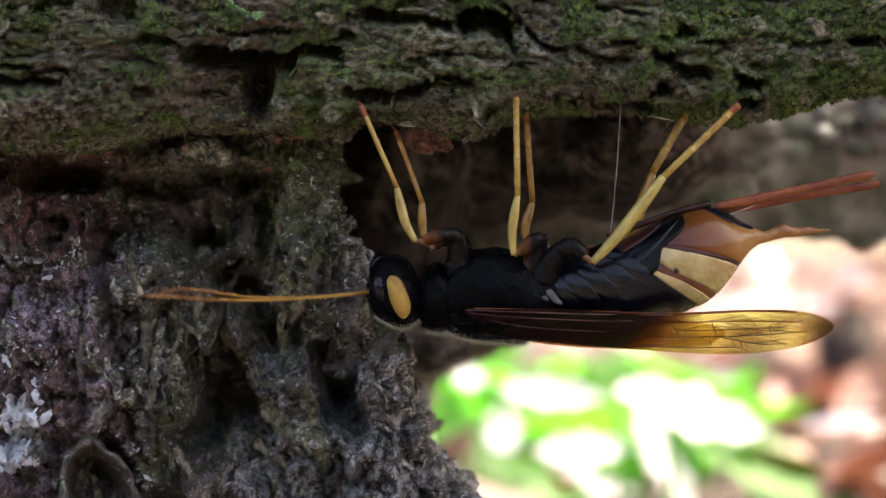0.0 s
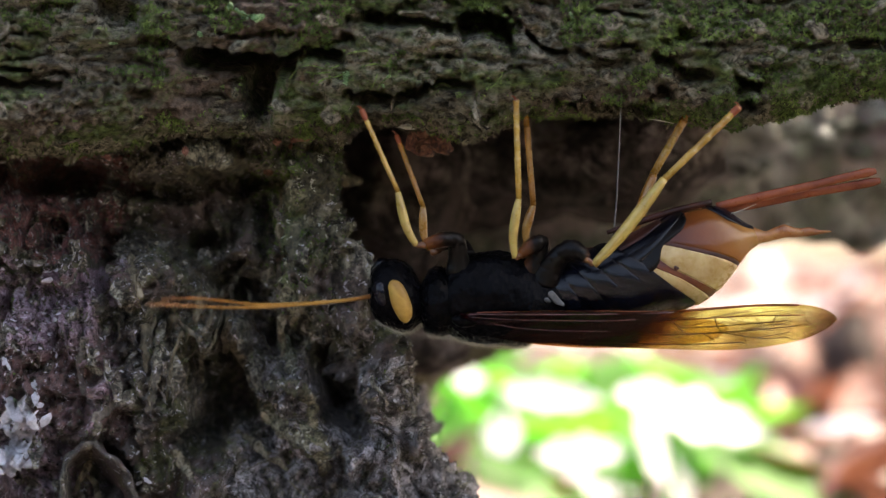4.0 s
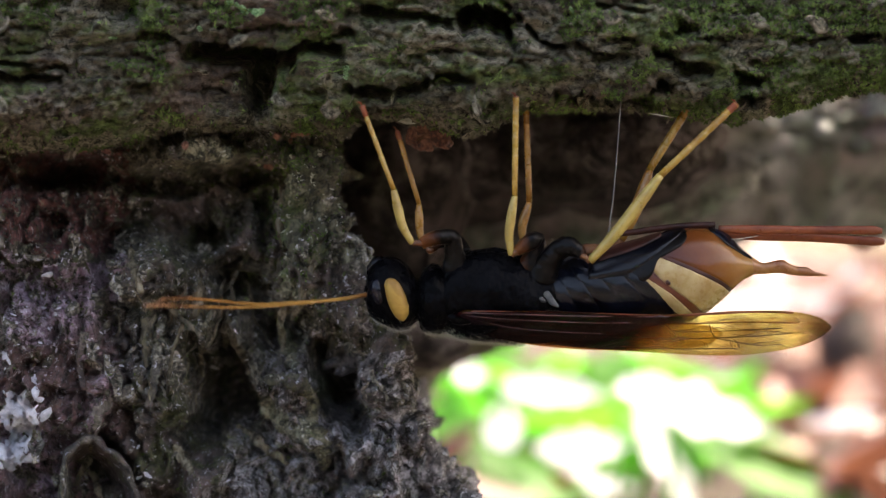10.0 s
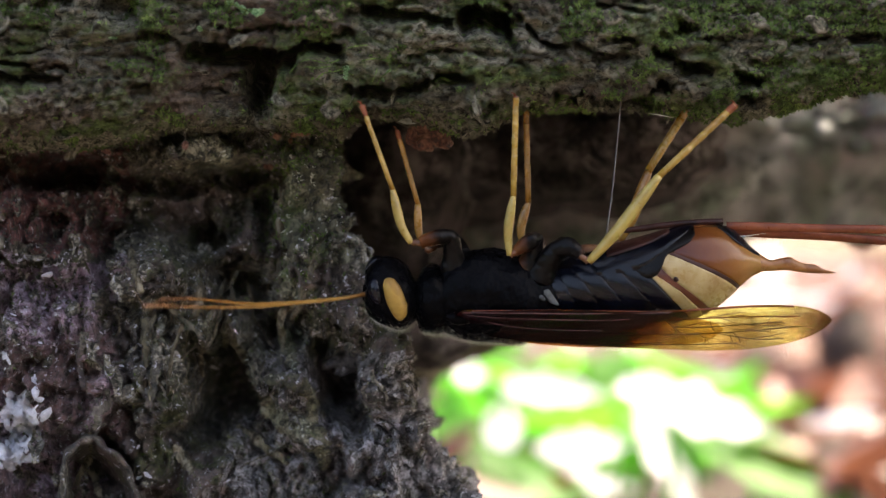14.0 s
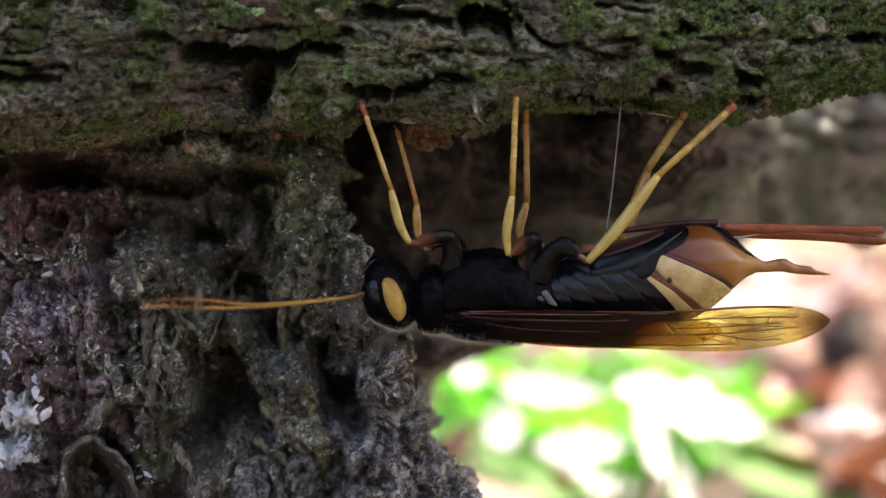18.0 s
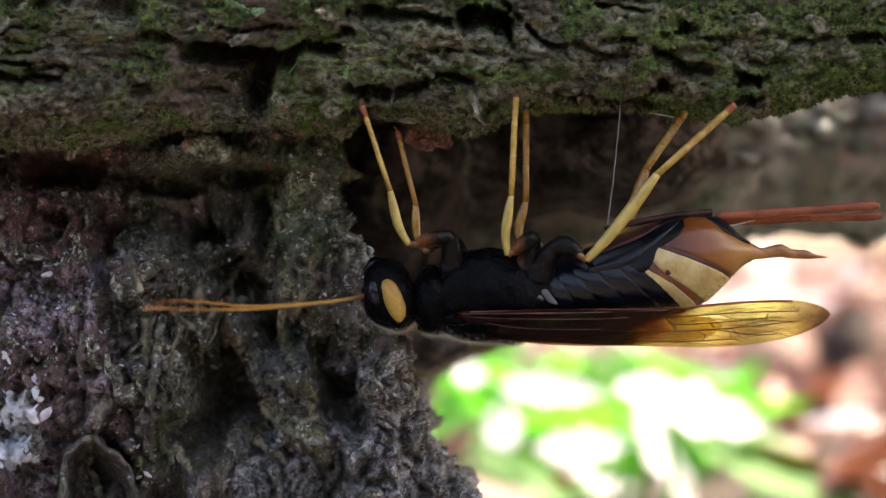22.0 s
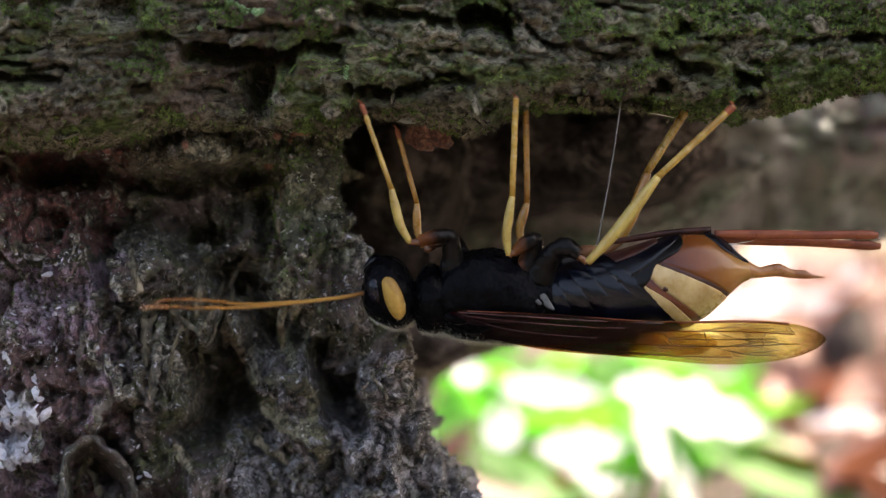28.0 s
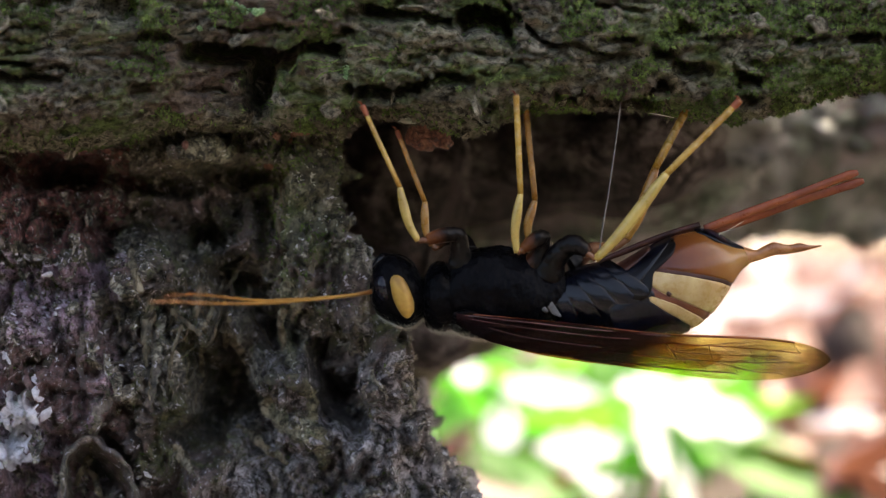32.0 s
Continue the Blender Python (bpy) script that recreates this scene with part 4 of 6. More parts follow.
US = [q[0] for q in SHAPE]


tail_end = tagged(new("tail_end"), "cream and orange end of the abdomen")
tail_end.parent = wasp


def hull(u, w, grow=1.0):
    """A point of the abdomen's skin: along the body, and round it from the back (0) to the belly (pi)."""
    vc, hv, hw = (float(np.interp(u, US, [q[k] for q in SHAPE])) for k in (1, 2, 3))
    return at(u, vc + hv * grow * math.cos(w)) + Vector((0, -hw * U * grow * math.sin(w), 0)) - HUB


def slant(u):
    """How far the plates' edges lean, growing towards the tail."""
    return float(np.interp(u, [960, 1060, 1140, 1230, 1290, 1330], [0.35, 0.7, 0.95, 1.55, 1.2, 0.5]))


def plate(name, a, b, mat, label="", lip=1.0, parent=None, n=36, puff=0.0):
    verts, faces = [], []
    rows = [(a, 0.97)] + [(a + (b - a) * t, 1 + (lip - 1) * t ** 2 + puff * math.sin(math.pi * t)) for t in (0.1, 0.3, 0.5, 0.7, 0.88, 1.0)] + [(b + 1, lip * 0.99), (b + 3, 0.96)]
    for u, g in rows:
        hv = float(np.interp(u, US, [q[2] for q in SHAPE]))
        for k in range(n):
            w = 2 * math.pi * k / n
            verts.append(hull(u + slant(u) * hv * math.cos(w), w, g))
    for i in range(len(rows) - 1):
        for k in range(n):
            m = (k + 1) % n
            faces.append((i * n + k, i * n + m, (i + 1) * n + m, (i + 1) * n + k))
    faces.append(tuple(range(n)))
    faces.append(tuple(range(len(rows) * n - 1, len(rows) * n - n - 1, -1)))
    return part(name, mesh_of(name, verts, faces), mat, parent or tail_end, label)


def patch(name, rows, mat, label, grow=1.02, parent=None):
    """A plate laid over the belly: rows (along the body, from, to round the body), with turned-down rims."""
    fine = smooth_line(rows, 4)
    P = np.zeros((len(fine) + 2, 17, 3))
    for i in range(len(fine) + 2):
        u, w0, w1 = fine[min(max(i - 1, 0), len(fine) - 1)]
        for j in range(17):
            t = (max(1, min(15, j)) - 1) / 14
            sunk = j in (0, 16) or i in (0, len(fine) + 1)
            P[i, j] = hull(u, radians(w0 + (w1 - w0) * t), 0.97 if sunk else grow)
    return part(name, sheet_mesh(name, P), mat, parent or tail_end, label)


for a, b in ((965, 998), (996, 1032), (1030, 1068), (1066, 1106), (1104, 1138)):
    plate("black_plate", a, b, BLACKSHINE, "shining black plate", 1.008, abdomen, 36, 0.028)


def seam(*pts):
    """An edge between plates: board points (v, u), from the back up to the belly."""
    vs, us = [q[0] for q in pts][::-1], [q[1] for q in pts][::-1]

    def solve(w):
        u = 1180.0
        for _ in range(60):
            vc, hv = (float(np.interp(u, US, [q[k] for q in SHAPE])) for k in (1, 2))
            u += 0.3 * (float(np.interp(vc + hv * math.cos(w), vs, us)) - u)
        return u
    return solve


def band(name, a, b, mat, label="", lip=1.0, puff=0.0, n=72):
    """A plate of the tail between two seams, its hind edge raised a little over the next."""
    rows = [(0.0, 0.965), (0.02, 0.99)] + [(t, 1 + (lip - 1) * t ** 2 + puff * math.sin(math.pi * t)) for t in (0.08, 0.2, 0.35, 0.5, 0.65, 0.8, 0.92, 0.98)] + [(1.0, 0.985), (1.0, 0.95)]
    ends = [(a(2 * math.pi * k / n), b(2 * math.pi * k / n)) for k in range(n)]
    verts, faces = [], []
    for t, g in rows:
        for k, (p, q) in enumerate(ends):
            thin = min(1.0, max(0.0, (q - p) / 8))
            verts.append(hull(p + max(q - p, 0.4) * t, 2 * math.pi * k / n, 0.97 + (g - 0.97) * thin if q - p < 8 else g))
    for i in range(len(rows) - 1):
        for k in range(n):
            m = (k + 1) % n
            faces.append((i * n + k, i * n + m, (i + 1) * n + m, (i + 1) * n + k))
    faces.append(tuple(range(n)))
    faces.append(tuple(range(len(rows) * n - 1, len(rows) * n - n - 1, -1)))
    return part(name, mesh_of(name, verts, faces), mat, tail_end, label)


def flank(name, rows, mat, label, grow, side):
    """A plate laid over one flank: rows (u, upper v, lower v) on the board."""
    out = []
    for u, v0, v1 in rows:
        vc, hv = (float(np.interp(u, US, [q[k] for q in SHAPE])) for k in (1, 2))
        out.append((u, *(side * math.degrees(math.acos(max(-1.0, min(1.0, (v - vc) / hv)))) for v in (v0, v1))))
    return patch(name, out, mat, label, grow)


S0 = seam((560, 1070), (400, 1070))
S1 = seam((565, 1203), (555, 1193), (530, 1168), (495, 1136), (486, 1128), (440, 1100), (400, 1080))
S2 = seam((565, 1232), (552, 1221), (520, 1186), (500, 1157), (486, 1136), (440, 1108), (400, 1088))
S3 = seam((565, 1252), (552, 1240), (530, 1213), (500, 1174), (484, 1158), (470, 1148), (440, 1118), (400, 1094))
S4 = seam((530, 1302), (516, 1288), (505, 1273), (490, 1245), (475, 1214), (460, 1180), (452, 1160), (440, 1130), (400, 1100))
S5 = seam((530, 1308), (514, 1295), (503, 1282), (487, 1254), (472, 1222), (457, 1188), (448, 1166), (436, 1136), (400, 1106))
S6 = seam((540, 1330), (480, 1334), (440, 1330), (400, 1310))
band("inner_plate", S0, S1, BLACKSHINE)
band("cream_plate", S1, S2, CREAM, "cream plate with a brown rim", 1.008, 0.010)
band("rim", S2, S3, RIMRED, "brown rim", 0.99)
band("cream_plate", S3, S4, CREAM, "cream plate with a brown rim", 1.008, 0.010)
band("rim", S4, S5, DARKRED, "dark rim", 0.985)
band("orange_plate", S5, S6, TAILSKIN, "large glossy orange-brown end plate paling to tan", 1.0, 0.006)
body("horn", [(1306, 470, 27, 24), (1326, 470, 20, 18), (1342, 474, 13, 12), (1354, 477, 10, 9), (1370, 475, 11, 9), (1388, 474, 12, 9), (1396, 477, 11, 8), (1412, 482, 8, 7), (1432, 484, 8, 6), (1446, 488, 4, 4), (1468, 491, 1, 1)], TAN, tail_end, "tan spear-shaped tail horn")
patch("belly_plate", [(1040, 110, 250), (1100, 106, 254), (1130, 112, 248), (1165, 128, 232), (1200, 148, 212), (1212, 165, 195)], BLACKSHINE, "black belly plate", 1.03)
patch("belly_band", [(1060, 138, 222), (1100, 140, 220), (1140, 146, 214), (1172, 158, 202)], DARKRED, "dark red-brown belly band", 1.055)
for side in (-1, 1):
    body("spot", [(1181, 499, 2, 2, side * 0.00312), (1185, 499, 5, 3, side * 0.00316), (1190, 500, 2, 2, side * 0.00312)], DARKRED, tail_end, "small dark pore", n=8)
    flank("corner_patch", [(1086, 424, 474), (1110, 418, 486), (1128, 412, 496), (1142, 409, 492), (1152, 408, 480), (1162, 407, 458), (1176, 406, 449), (1192, 406, 441), (1206, 406, 432), (1215, 408, 420)], THIGH, "black corner above the cream plates", 1.022, side)
    flank("hinge", [(1258, 404, 410), (1272, 404, 420), (1284, 410, 432), (1298, 420, 442), (1312, 434, 451), (1324, 446, 457), (1332, 454, 460)], BLACKSHINE, "black hinge of the sheath", 1.03, side)
rod("groove", [(1078, 414, 0), (1130, 408, 0), (1200, 400, 0), (1270, 398, 0)], [4, 6, 6, 6], DARKRED, tail_end, "dark sheath base along the belly")

# sheath: two long valves side by side
SHEATH_ROOT = (1284, 410)
sheath = tagged(new("ovipositor_sheath"), "two long red-brown valves of the ovipositor sheath")
sheath.parent = wasp
rod("valve", [(1276, 406, -0.0003), (1340, 406, -0.0004), (1440, 406, -0.0006), (1520, 405, -0.0008), (1550, 405, -0.0009), (1566, 406, -0.0009)], [7, 8.5, 8, 8, 8.5, 5], RED, sheath, n=10, flat=0.6)
rod("valve", [(1276, 414, 0.0003), (1340, 417, 0.0004), (1440, 419, 0.0006), (1520, 423, 0.0008), (1552, 424, 0.0009), (1570, 425, 0.0009)], [7, 8.5, 8, 8, 8.5, 5], RED, sheath, n=10, flat=0.6)

rod("pale_strand", [(1283, 428, -0.0006), (1296, 424, -0.0008), (1318, 422, -0.0009), (1346, 417, -0.0009)], [2.0, 0.7, 0.55, 0.3], HAIR, sheath, "thin pale strand with a thick end at the sheath's root", n=6)

# the ovipositor: a thin needle set straight into the bark
NEEDLE_TOP = (1098, 186)
needle = rod("ovipositor", [(1100, 160, 0), (1098, 190, 0), (1092, 260, 0), (1084, 340, 0), (1077, 395, 0), (1074, 420, 0), (1070, 462, 0)], [1.5] * 7, STEEL, wasp, "thin dark drilling needle")


# wings
def wing(name, rows, side, mat, label, lift, thick=False):
    """A blade: rows (u, upper v, lower v); it leans away from the board towards its lower edge."""
    fine = smooth_line(rows, 6)
    P = np.zeros((len(fine), 9, 3))
    for i, (u, a, b) in enumerate(fine):
        for j in range(9):
            t = j / 8
            d = side * (lift + 0.0022 * (1 - t)) - side * 0.0006 * math.sin(i * 0.35 + j * 0.8) * 0.25
            w = at(u, a + (b - a) * t, d) - HUB
            P[i, j] = w
    ob = part(name, sheet_mesh(name, P), mat, wasp, label)
    if thick:
        sol = ob.modifiers.new("thickness", "SOLIDIFY")
        sol.thickness = 0.00002
    return ob


FORE = [(812, 546, 566), (860, 548, 590), (920, 549, 606), (1000, 551, 616), (1080, 555, 620), (1160, 557, 625), (1240, 555, 630), (1310, 552, 630), (1360, 552, 625), (1395, 554.5, 619), (1420, 558, 612), (1440, 563.5, 603.5), (1452, 569, 597), (1460, 574.5, 590.5), (1464, 578.5, 586.5), (1466, 581.5, 583)]
HIND = [(830, 552, 572), (900, 552, 602), (1000, 556, 612), (1100, 562, 618), (1180, 570, 618), (1240, 576, 614), (1264, 584, 602), (1274, 592, 595)]
BASE = [(800, 549, 566), (840, 549, 586), (870, 549, 596), (940, 550, 606), (1020, 552, 614), (1090, 556, 619), (1150, 558, 623), (1190, 558, 618), (1215, 558, 600), (1232, 558, 572)]
wings = {}
for side, tag_ in ((-1, "near"), (1, "far")):
    fw = wing("forewing", FORE, side, CLEAR, "long amber see-through forewing", 0.0016, side < 0)
    hw = wing("hindwing", HIND, side, SMOKE, "shorter smoky hindwing under the forewing", 0.0013)
    bw = wing("wing_base", BASE, side, DUSK, "dark folded base of the wing", 0.0019)
    wings[tag_] = (fw, hw, bw)


def vein(pts, r, side, parent, lift=0.0016):
    line = smooth_line(pts, 5)
    v, f = tube([at(p[0], p[1], side * (lift + 0.0022 * (1 - p[2])) - 0.00003) for p in line], [r * U] * len(line), 6, 1, HUB)
    return v, f


def veins(side, parent):
    lanes = [[(830, 549, 0.02), (1000, 553, 0.02), (1160, 559, 0.02), (1320, 554, 0.02), (1400, 556, 0.05)],
             [(860, 565, 0.3), (1000, 568, 0.27), (1160, 574, 0.27), (1300, 572, 0.3), (1410, 574, 0.35)],
             [(900, 590, 0.75), (1060, 596, 0.65), (1180, 600, 0.6), (1300, 598, 0.6), (1400, 592, 0.6)],
             [(940, 604, 0.9), (1080, 612, 0.88), (1200, 618, 0.85), (1300, 618, 0.85)],
             [(1172, 574, 0.27), (1186, 588, 0.45), (1196, 602, 0.6)], [(1250, 572, 0.27), (1254, 588, 0.45), (1262, 600, 0.6)],
             [(1320, 572, 0.3), (1328, 584, 0.45), (1334, 597, 0.6)], [(1360, 573, 0.3), (1352, 585, 0.45), (1356, 595, 0.6)],
             [(1230, 601, 0.6), (1242, 610, 0.75), (1238, 619, 0.87)], [(1290, 599, 0.6), (1300, 608, 0.75), (1304, 618, 0.87)],
             [(1186, 588, 0.45), (1254, 588, 0.45), (1328, 585, 0.45), (1380, 583, 0.45)], [(1262, 600, 0.6), (1330, 612, 0.8), (1380, 612, 0.8)],
             [(1100, 570, 0.27), (1110, 584, 0.45), (1130, 598, 0.62)]]
    # ribs proud of the dark folded base, drawn as its thin pink highlights
    ribs = [[(815, 551, 0.05), (900, 554, 0.06), (1000, 558, 0.08), (1090, 560, 0.08), (1180, 561, 0.08)], [(820, 556, 0.2), (880, 562, 0.25), (960, 567, 0.27), (1050, 571, 0.27), (1110, 571, 0.25)],
            [(830, 562, 0.5), (900, 578, 0.55), (980, 586, 0.55), (1060, 590, 0.55)]]
    for k, lane in enumerate(ribs):
        part("rib", mesh_of("rib", *vein(lane, 0.9 - 0.18 * k, side, parent, 0.00198)), ROSEGLINT, parent, "rose-brown rib drawn as the wing's pink highlight")
    for k, lane in enumerate(lanes):
        me = mesh_of("vein", *vein(lane, 2.0 if k == 0 else 1.0 if k < 4 else 0.8, side, parent))
        # red on the first two veins also paints the pinkish highlight
        part("vein", me, RED if k < 2 else VEIN, parent, "reddish front vein" if k < 2 else "")


def creases(side, parent):
    """Fine net of veins and folds in the clear end of the wing."""
    rnd = random.Random(40 + side)
    verts, faces = [], []
    for k in range(46):
        u, t = rnd.uniform(1150, 1420), rnd.uniform(0.12, 0.9)
        ln, rise = rnd.choice((rnd.uniform(30, 80), rnd.uniform(6, 16))), rnd.gauss(0, 0.10)
        top = float(np.interp(u, [q[0] for q in FORE], [q[1] for q in FORE]))
        low = float(np.interp(u, [q[0] for q in FORE], [q[2] for q in FORE]))
        line = []
        for s in range(5):
            tt = min(0.97, max(0.03, t + (rise * s / 4 if ln > 20 else 0.2 * (s / 4 - 0.5)) + rnd.gauss(0, 0.012)))
            line.append((u + ln * (s / 4 - 0.5), top + (low - top) * tt, tt))
        v, f = vein(line, rnd.uniform(0.35, 0.7), side, parent)
        n0 = len(verts)
        verts += v
        faces += [tuple(n0 + x for x in q) for q in f]
    tagged(part("vein_net", mesh_of("vein_net", verts, faces), VEIN, parent, "net of fine brown veins"), kind="stuff")


creases(-1, wings["near"][0])
veins(-1, wings["near"][0])
veins(1, wings["far"][0])

# legs: (knee, ankle, foot on the bark, depth, thigh line)
LEGS = [dict(knee=(726, 432), ankle=(693, 337), foot=(641, 188), d=-0.0030, thigh=[(742, 431), (760, 424), (780, 420), (796, 423), (800, 448), (802, 476)], w=(8, 12, 13, 14, 16, 24)),
        dict(knee=(750, 440), ankle=(738, 362), foot=(703, 232), d=0.0026, thigh=[(758, 444), (776, 432), (800, 426), (812, 455)], w=(5, 8, 13, 24)),
        dict(knee=(901, 452), ankle=(907, 347), foot=(913, 172), d=-0.0030, thigh=[(910, 446), (924, 434), (938, 426), (948, 424), (944, 446), (934, 480)], w=(8, 12, 14, 11, 15, 26)),
        dict(knee=(922, 430), ankle=(933, 358), foot=(931, 194), d=0.0026, thigh=[(922, 430), (940, 424), (950, 432), (945, 470)], w=(5, 8, 12, 20)),
        dict(knee=(1040, 462), ankle=(1165, 310), foot=(1301, 186), d=-0.0034, thigh=[(1026, 452), (1016, 442), (1000, 436), (984, 444), (968, 462), (956, 488)], w=(10, 15, 17, 18, 22, 30)),
        dict(knee=(1096, 424), ankle=(1146, 300), foot=(1216, 194), d=0.0024, thigh=[(1096, 426), (1070, 440), (1030, 446), (990, 470)], w=(6, 9, 14, 24))]
for leg in LEGS:
    d = leg["d"]
    k, a, f = leg["knee"], leg["ankle"], leg["foot"]
    inner = 0.4 * d
    n = len(leg["thigh"])
    thigh = rod("thigh", [(u, v, d + (inner - d) * (i / (n - 1)) ** 1.5) for i, (u, v) in enumerate(leg["thigh"])], leg["w"], THIGHS[0 if k[0] < 800 else 1 if k[0] < 1000 else 2], wasp, "short black thigh browning to the knee", n=36, steps=14)
    sculpt(thigh, 0.00012, 50 + int(k[0]))
    h0, h1 = leg["thigh"][0], leg["thigh"][1]
    rod("knee", [(k[0], k[1] + 1, d), ((k[0] + h0[0]) / 2, (k[1] + h0[1]) / 2 - 1, d), (h0[0], h0[1], d), (h1[0], h1[1], d + (inner - d) * 0.1)], [5, 5.5, 6, 5], KNEE, wasp, "brown knee joint")
    bow = 6 if k[0] < 1000 else -4
    px, py = (a[1] - k[1]), -(a[0] - k[0])
    ln = math.hypot(px, py)
    px, py = px / ln * bow, py / ln * bow
    shin = [(k[0], k[1], d), (k[0] * 0.66 + a[0] * 0.34 + px, k[1] * 0.66 + a[1] * 0.34 + py, d), (k[0] * 0.3 + a[0] * 0.7 + px * 0.6, k[1] * 0.3 + a[1] * 0.7 + py * 0.6, d), (a[0], a[1], d)]
    leg["shin"] = rod("shin", shin, [7.0, 10.5, 11, 7.0] if k[0] > 1000 else [5.5, 8, 8.5, 5.2] if d < 0 or k[0] > 900 else [5.0, 7, 8, 5.2], STRAW if d < 0 else AMBER, wasp, "straw-yellow shin" if d < 0 else "amber shin")
    steps = 5
    line, rad = [], []
    for i in range(steps):
        t0, t1 = i / steps, (i + 1) / steps
        if i:
            t0 = (0.42, 0.6, 0.74, 0.86)[i - 1]
        t1 = (0.42, 0.6, 0.74, 0.86, 1.0)[i]
        for t, r in ((t0 + 0.0, 4.4), (t1 - 0.05, 4.8), (t1 - 0.005, 5.0)):
            line.append((a[0] + (f[0] - a[0]) * t, a[1] + (f[1] - a[1]) * t, d))
            rad.append(r * (1.4 if k[0] > 1000 else 1.2 if k[0] > 850 else 1.0) * (1.0 if d < 0 else 1.15 if k[0] > 1000 else 1.05))
    leg["toes"] = rod("foot", line, rad, NEARFOOT if d < 0 or k[0] > 1000 else AMBER, wasp, "jointed amber foot gripping the bark", steps=2)
    rod("foot_tip", [(a[0] + (f[0] - a[0]) * t, a[1] + (f[1] - a[1]) * t, d) for t in (0.88, 0.93, 1.0, 1.01)], [r * (1.4 if k[0] > 1000 else 1.1) for r in (4.2, 4.9, 4.9, 3.0)], RED, leg["toes"], "red-brown last joint of the foot", n=10, steps=3)
    for s in (-1, 1):
        rod("claw", [(f[0], f[1], d), (f[0] - 4, f[1] - 7, d + s * 0.0002), (f[0] - 9, f[1] - 8, d + s * 0.0003)], [2.2, 1.6, 0.5], RED, leg["toes"], n=6, steps=3)


# ---- loose detail on the log and the stump ----
def board_of(P):
    k = EYE / (EYE + P[:, :, 1]) / U
    return P[:, :, 0] * k + 784, 441 - P[:, :, 2] * k


LOG_U, LOG_V = board_of(LOG_P)
STUMP_U, STUMP_V = board_of(STUMP_P)
LOG_FACE = np.argwhere((np.abs(LOG_P[:, :, 0]) < 0.037) & (LOG_P[:, :, 1] < 0.006) & (LOG_V > -60) & (LOG_V < 300))
STUMP_FACE = np.argwhere((np.abs(STUMP_P[:, :, 0] + 0.018) < 0.021) & (STUMP_P[:, :, 1] < 0.03) & (STUMP_V > 215) & (STUMP_V < 930))


def true_normals(P, like):
    n = normals_of(P)
    flip = np.sign((n * like).sum(2, keepdims=True))
    return n * np.where(flip == 0, 1, flip)


LOG_T, STUMP_T = true_normals(LOG_P, LOG_N), true_normals(STUMP_P, STUMP_N)


def slab(rnd, long_, wide, thick, n=9):
    """A ragged flake: an uneven outline, raised middle, bevelled rim."""
    verts, faces = [], []
    rim = [(1 + rnd.uniform(-0.32, 0.25)) for _ in range(n)]
    for lvl, (g, z) in enumerate(((1.0, 0.0), (0.86, thick), (0.45, thick * 1.25))):
        for k in range(n):
            w = 2 * math.pi * k / n
            verts.append((long_ * 0.5 * g * rim[k] * math.cos(w), wide * 0.5 * g * rim[k] * math.sin(w), z * (1 + rnd.uniform(-0.3, 0.3))))
    for lvl in (0, 1):
        for k in range(n):
            m = (k + 1) % n
            faces.append((lvl * n + k, lvl * n + m, (lvl + 1) * n + m, (lvl + 1) * n + k))
    faces.append(tuple(range(2 * n, 3 * n)))
    return mesh_of("bark_flake", verts, faces, False)


def bark_flakes():
    rnd = random.Random(5)
    kinds = [slab(rnd, rnd.uniform(0.0010, 0.0024), rnd.uniform(0.0008, 0.0015), rnd.uniform(0.0001, 0.00025)) for _ in range(14)]
    for me in kinds:
        me.materials.append(BARK)
    for k in range(170):
        i, j = LOG_FACE[rnd.randrange(len(LOG_FACE))]
        n = Vector(LOG_T[i, j])
        x = Vector((1, 0, rnd.gauss(0, 0.25))).cross(n).cross(n) * -1
        y = n.cross(x.normalized())
        m = Matrix((x.normalized(), y, n)).transposed().to_4x4()
        ob = new("bark_flake", rnd.choice(kinds))
        ob.parent = log
        s = rnd.uniform(0.5, 1.25)
        ob.matrix_basis = Matrix.Translation(Vector(LOG_P[i, j]) - n * 0.00022) @ m @ Euler((rnd.gauss(0, 0.22), rnd.gauss(0, 0.22), rnd.gauss(0, 0.5))).to_matrix().to_4x4() @ Matrix.Scale(s, 4)


def tufts(name, P, T, face, weight, count, size, mat, parent, label, seed, leafs=(3, 6)):
    """Moss or crumbs of bark: tiny blades in bunches, joined."""
    rnd = random.Random(seed)
    verts, faces = [], []
    done = tries = 0
    while done < count and tries < count * 60:
        tries += 1
        i, j = face[rnd.randrange(len(face))]
        if rnd.random() > weight(i, j):
            continue
        done += 1
        m = stand(Vector(P[i, j]), T[i, j], rnd, 0.5)
        for b in range(rnd.randint(*leafs)):
            ln, w = size * rnd.uniform(0.5, 1.4), size * rnd.uniform(0.14, 0.3)
            e = m @ Euler((rnd.gauss(0, 0.6), rnd.gauss(0, 0.6), rnd.uniform(0, 6.28))).to_matrix().to_4x4()
            k = len(verts)
            for p in ((-w, 0, -0.2 * ln), (w, 0, -0.2 * ln), (w * 0.8, w, ln * 0.5), (-w * 0.8, w, ln * 0.5), (0, w * 2.5, ln)):
                verts.append(e @ Vector(p))
            faces += [(k, k + 1, k + 2, k + 3), (k + 3, k + 2, k + 4)]
    ob = part(name, mesh_of(name, verts, faces, False), mat, parent, label)
    tagged(ob, kind="stuff")


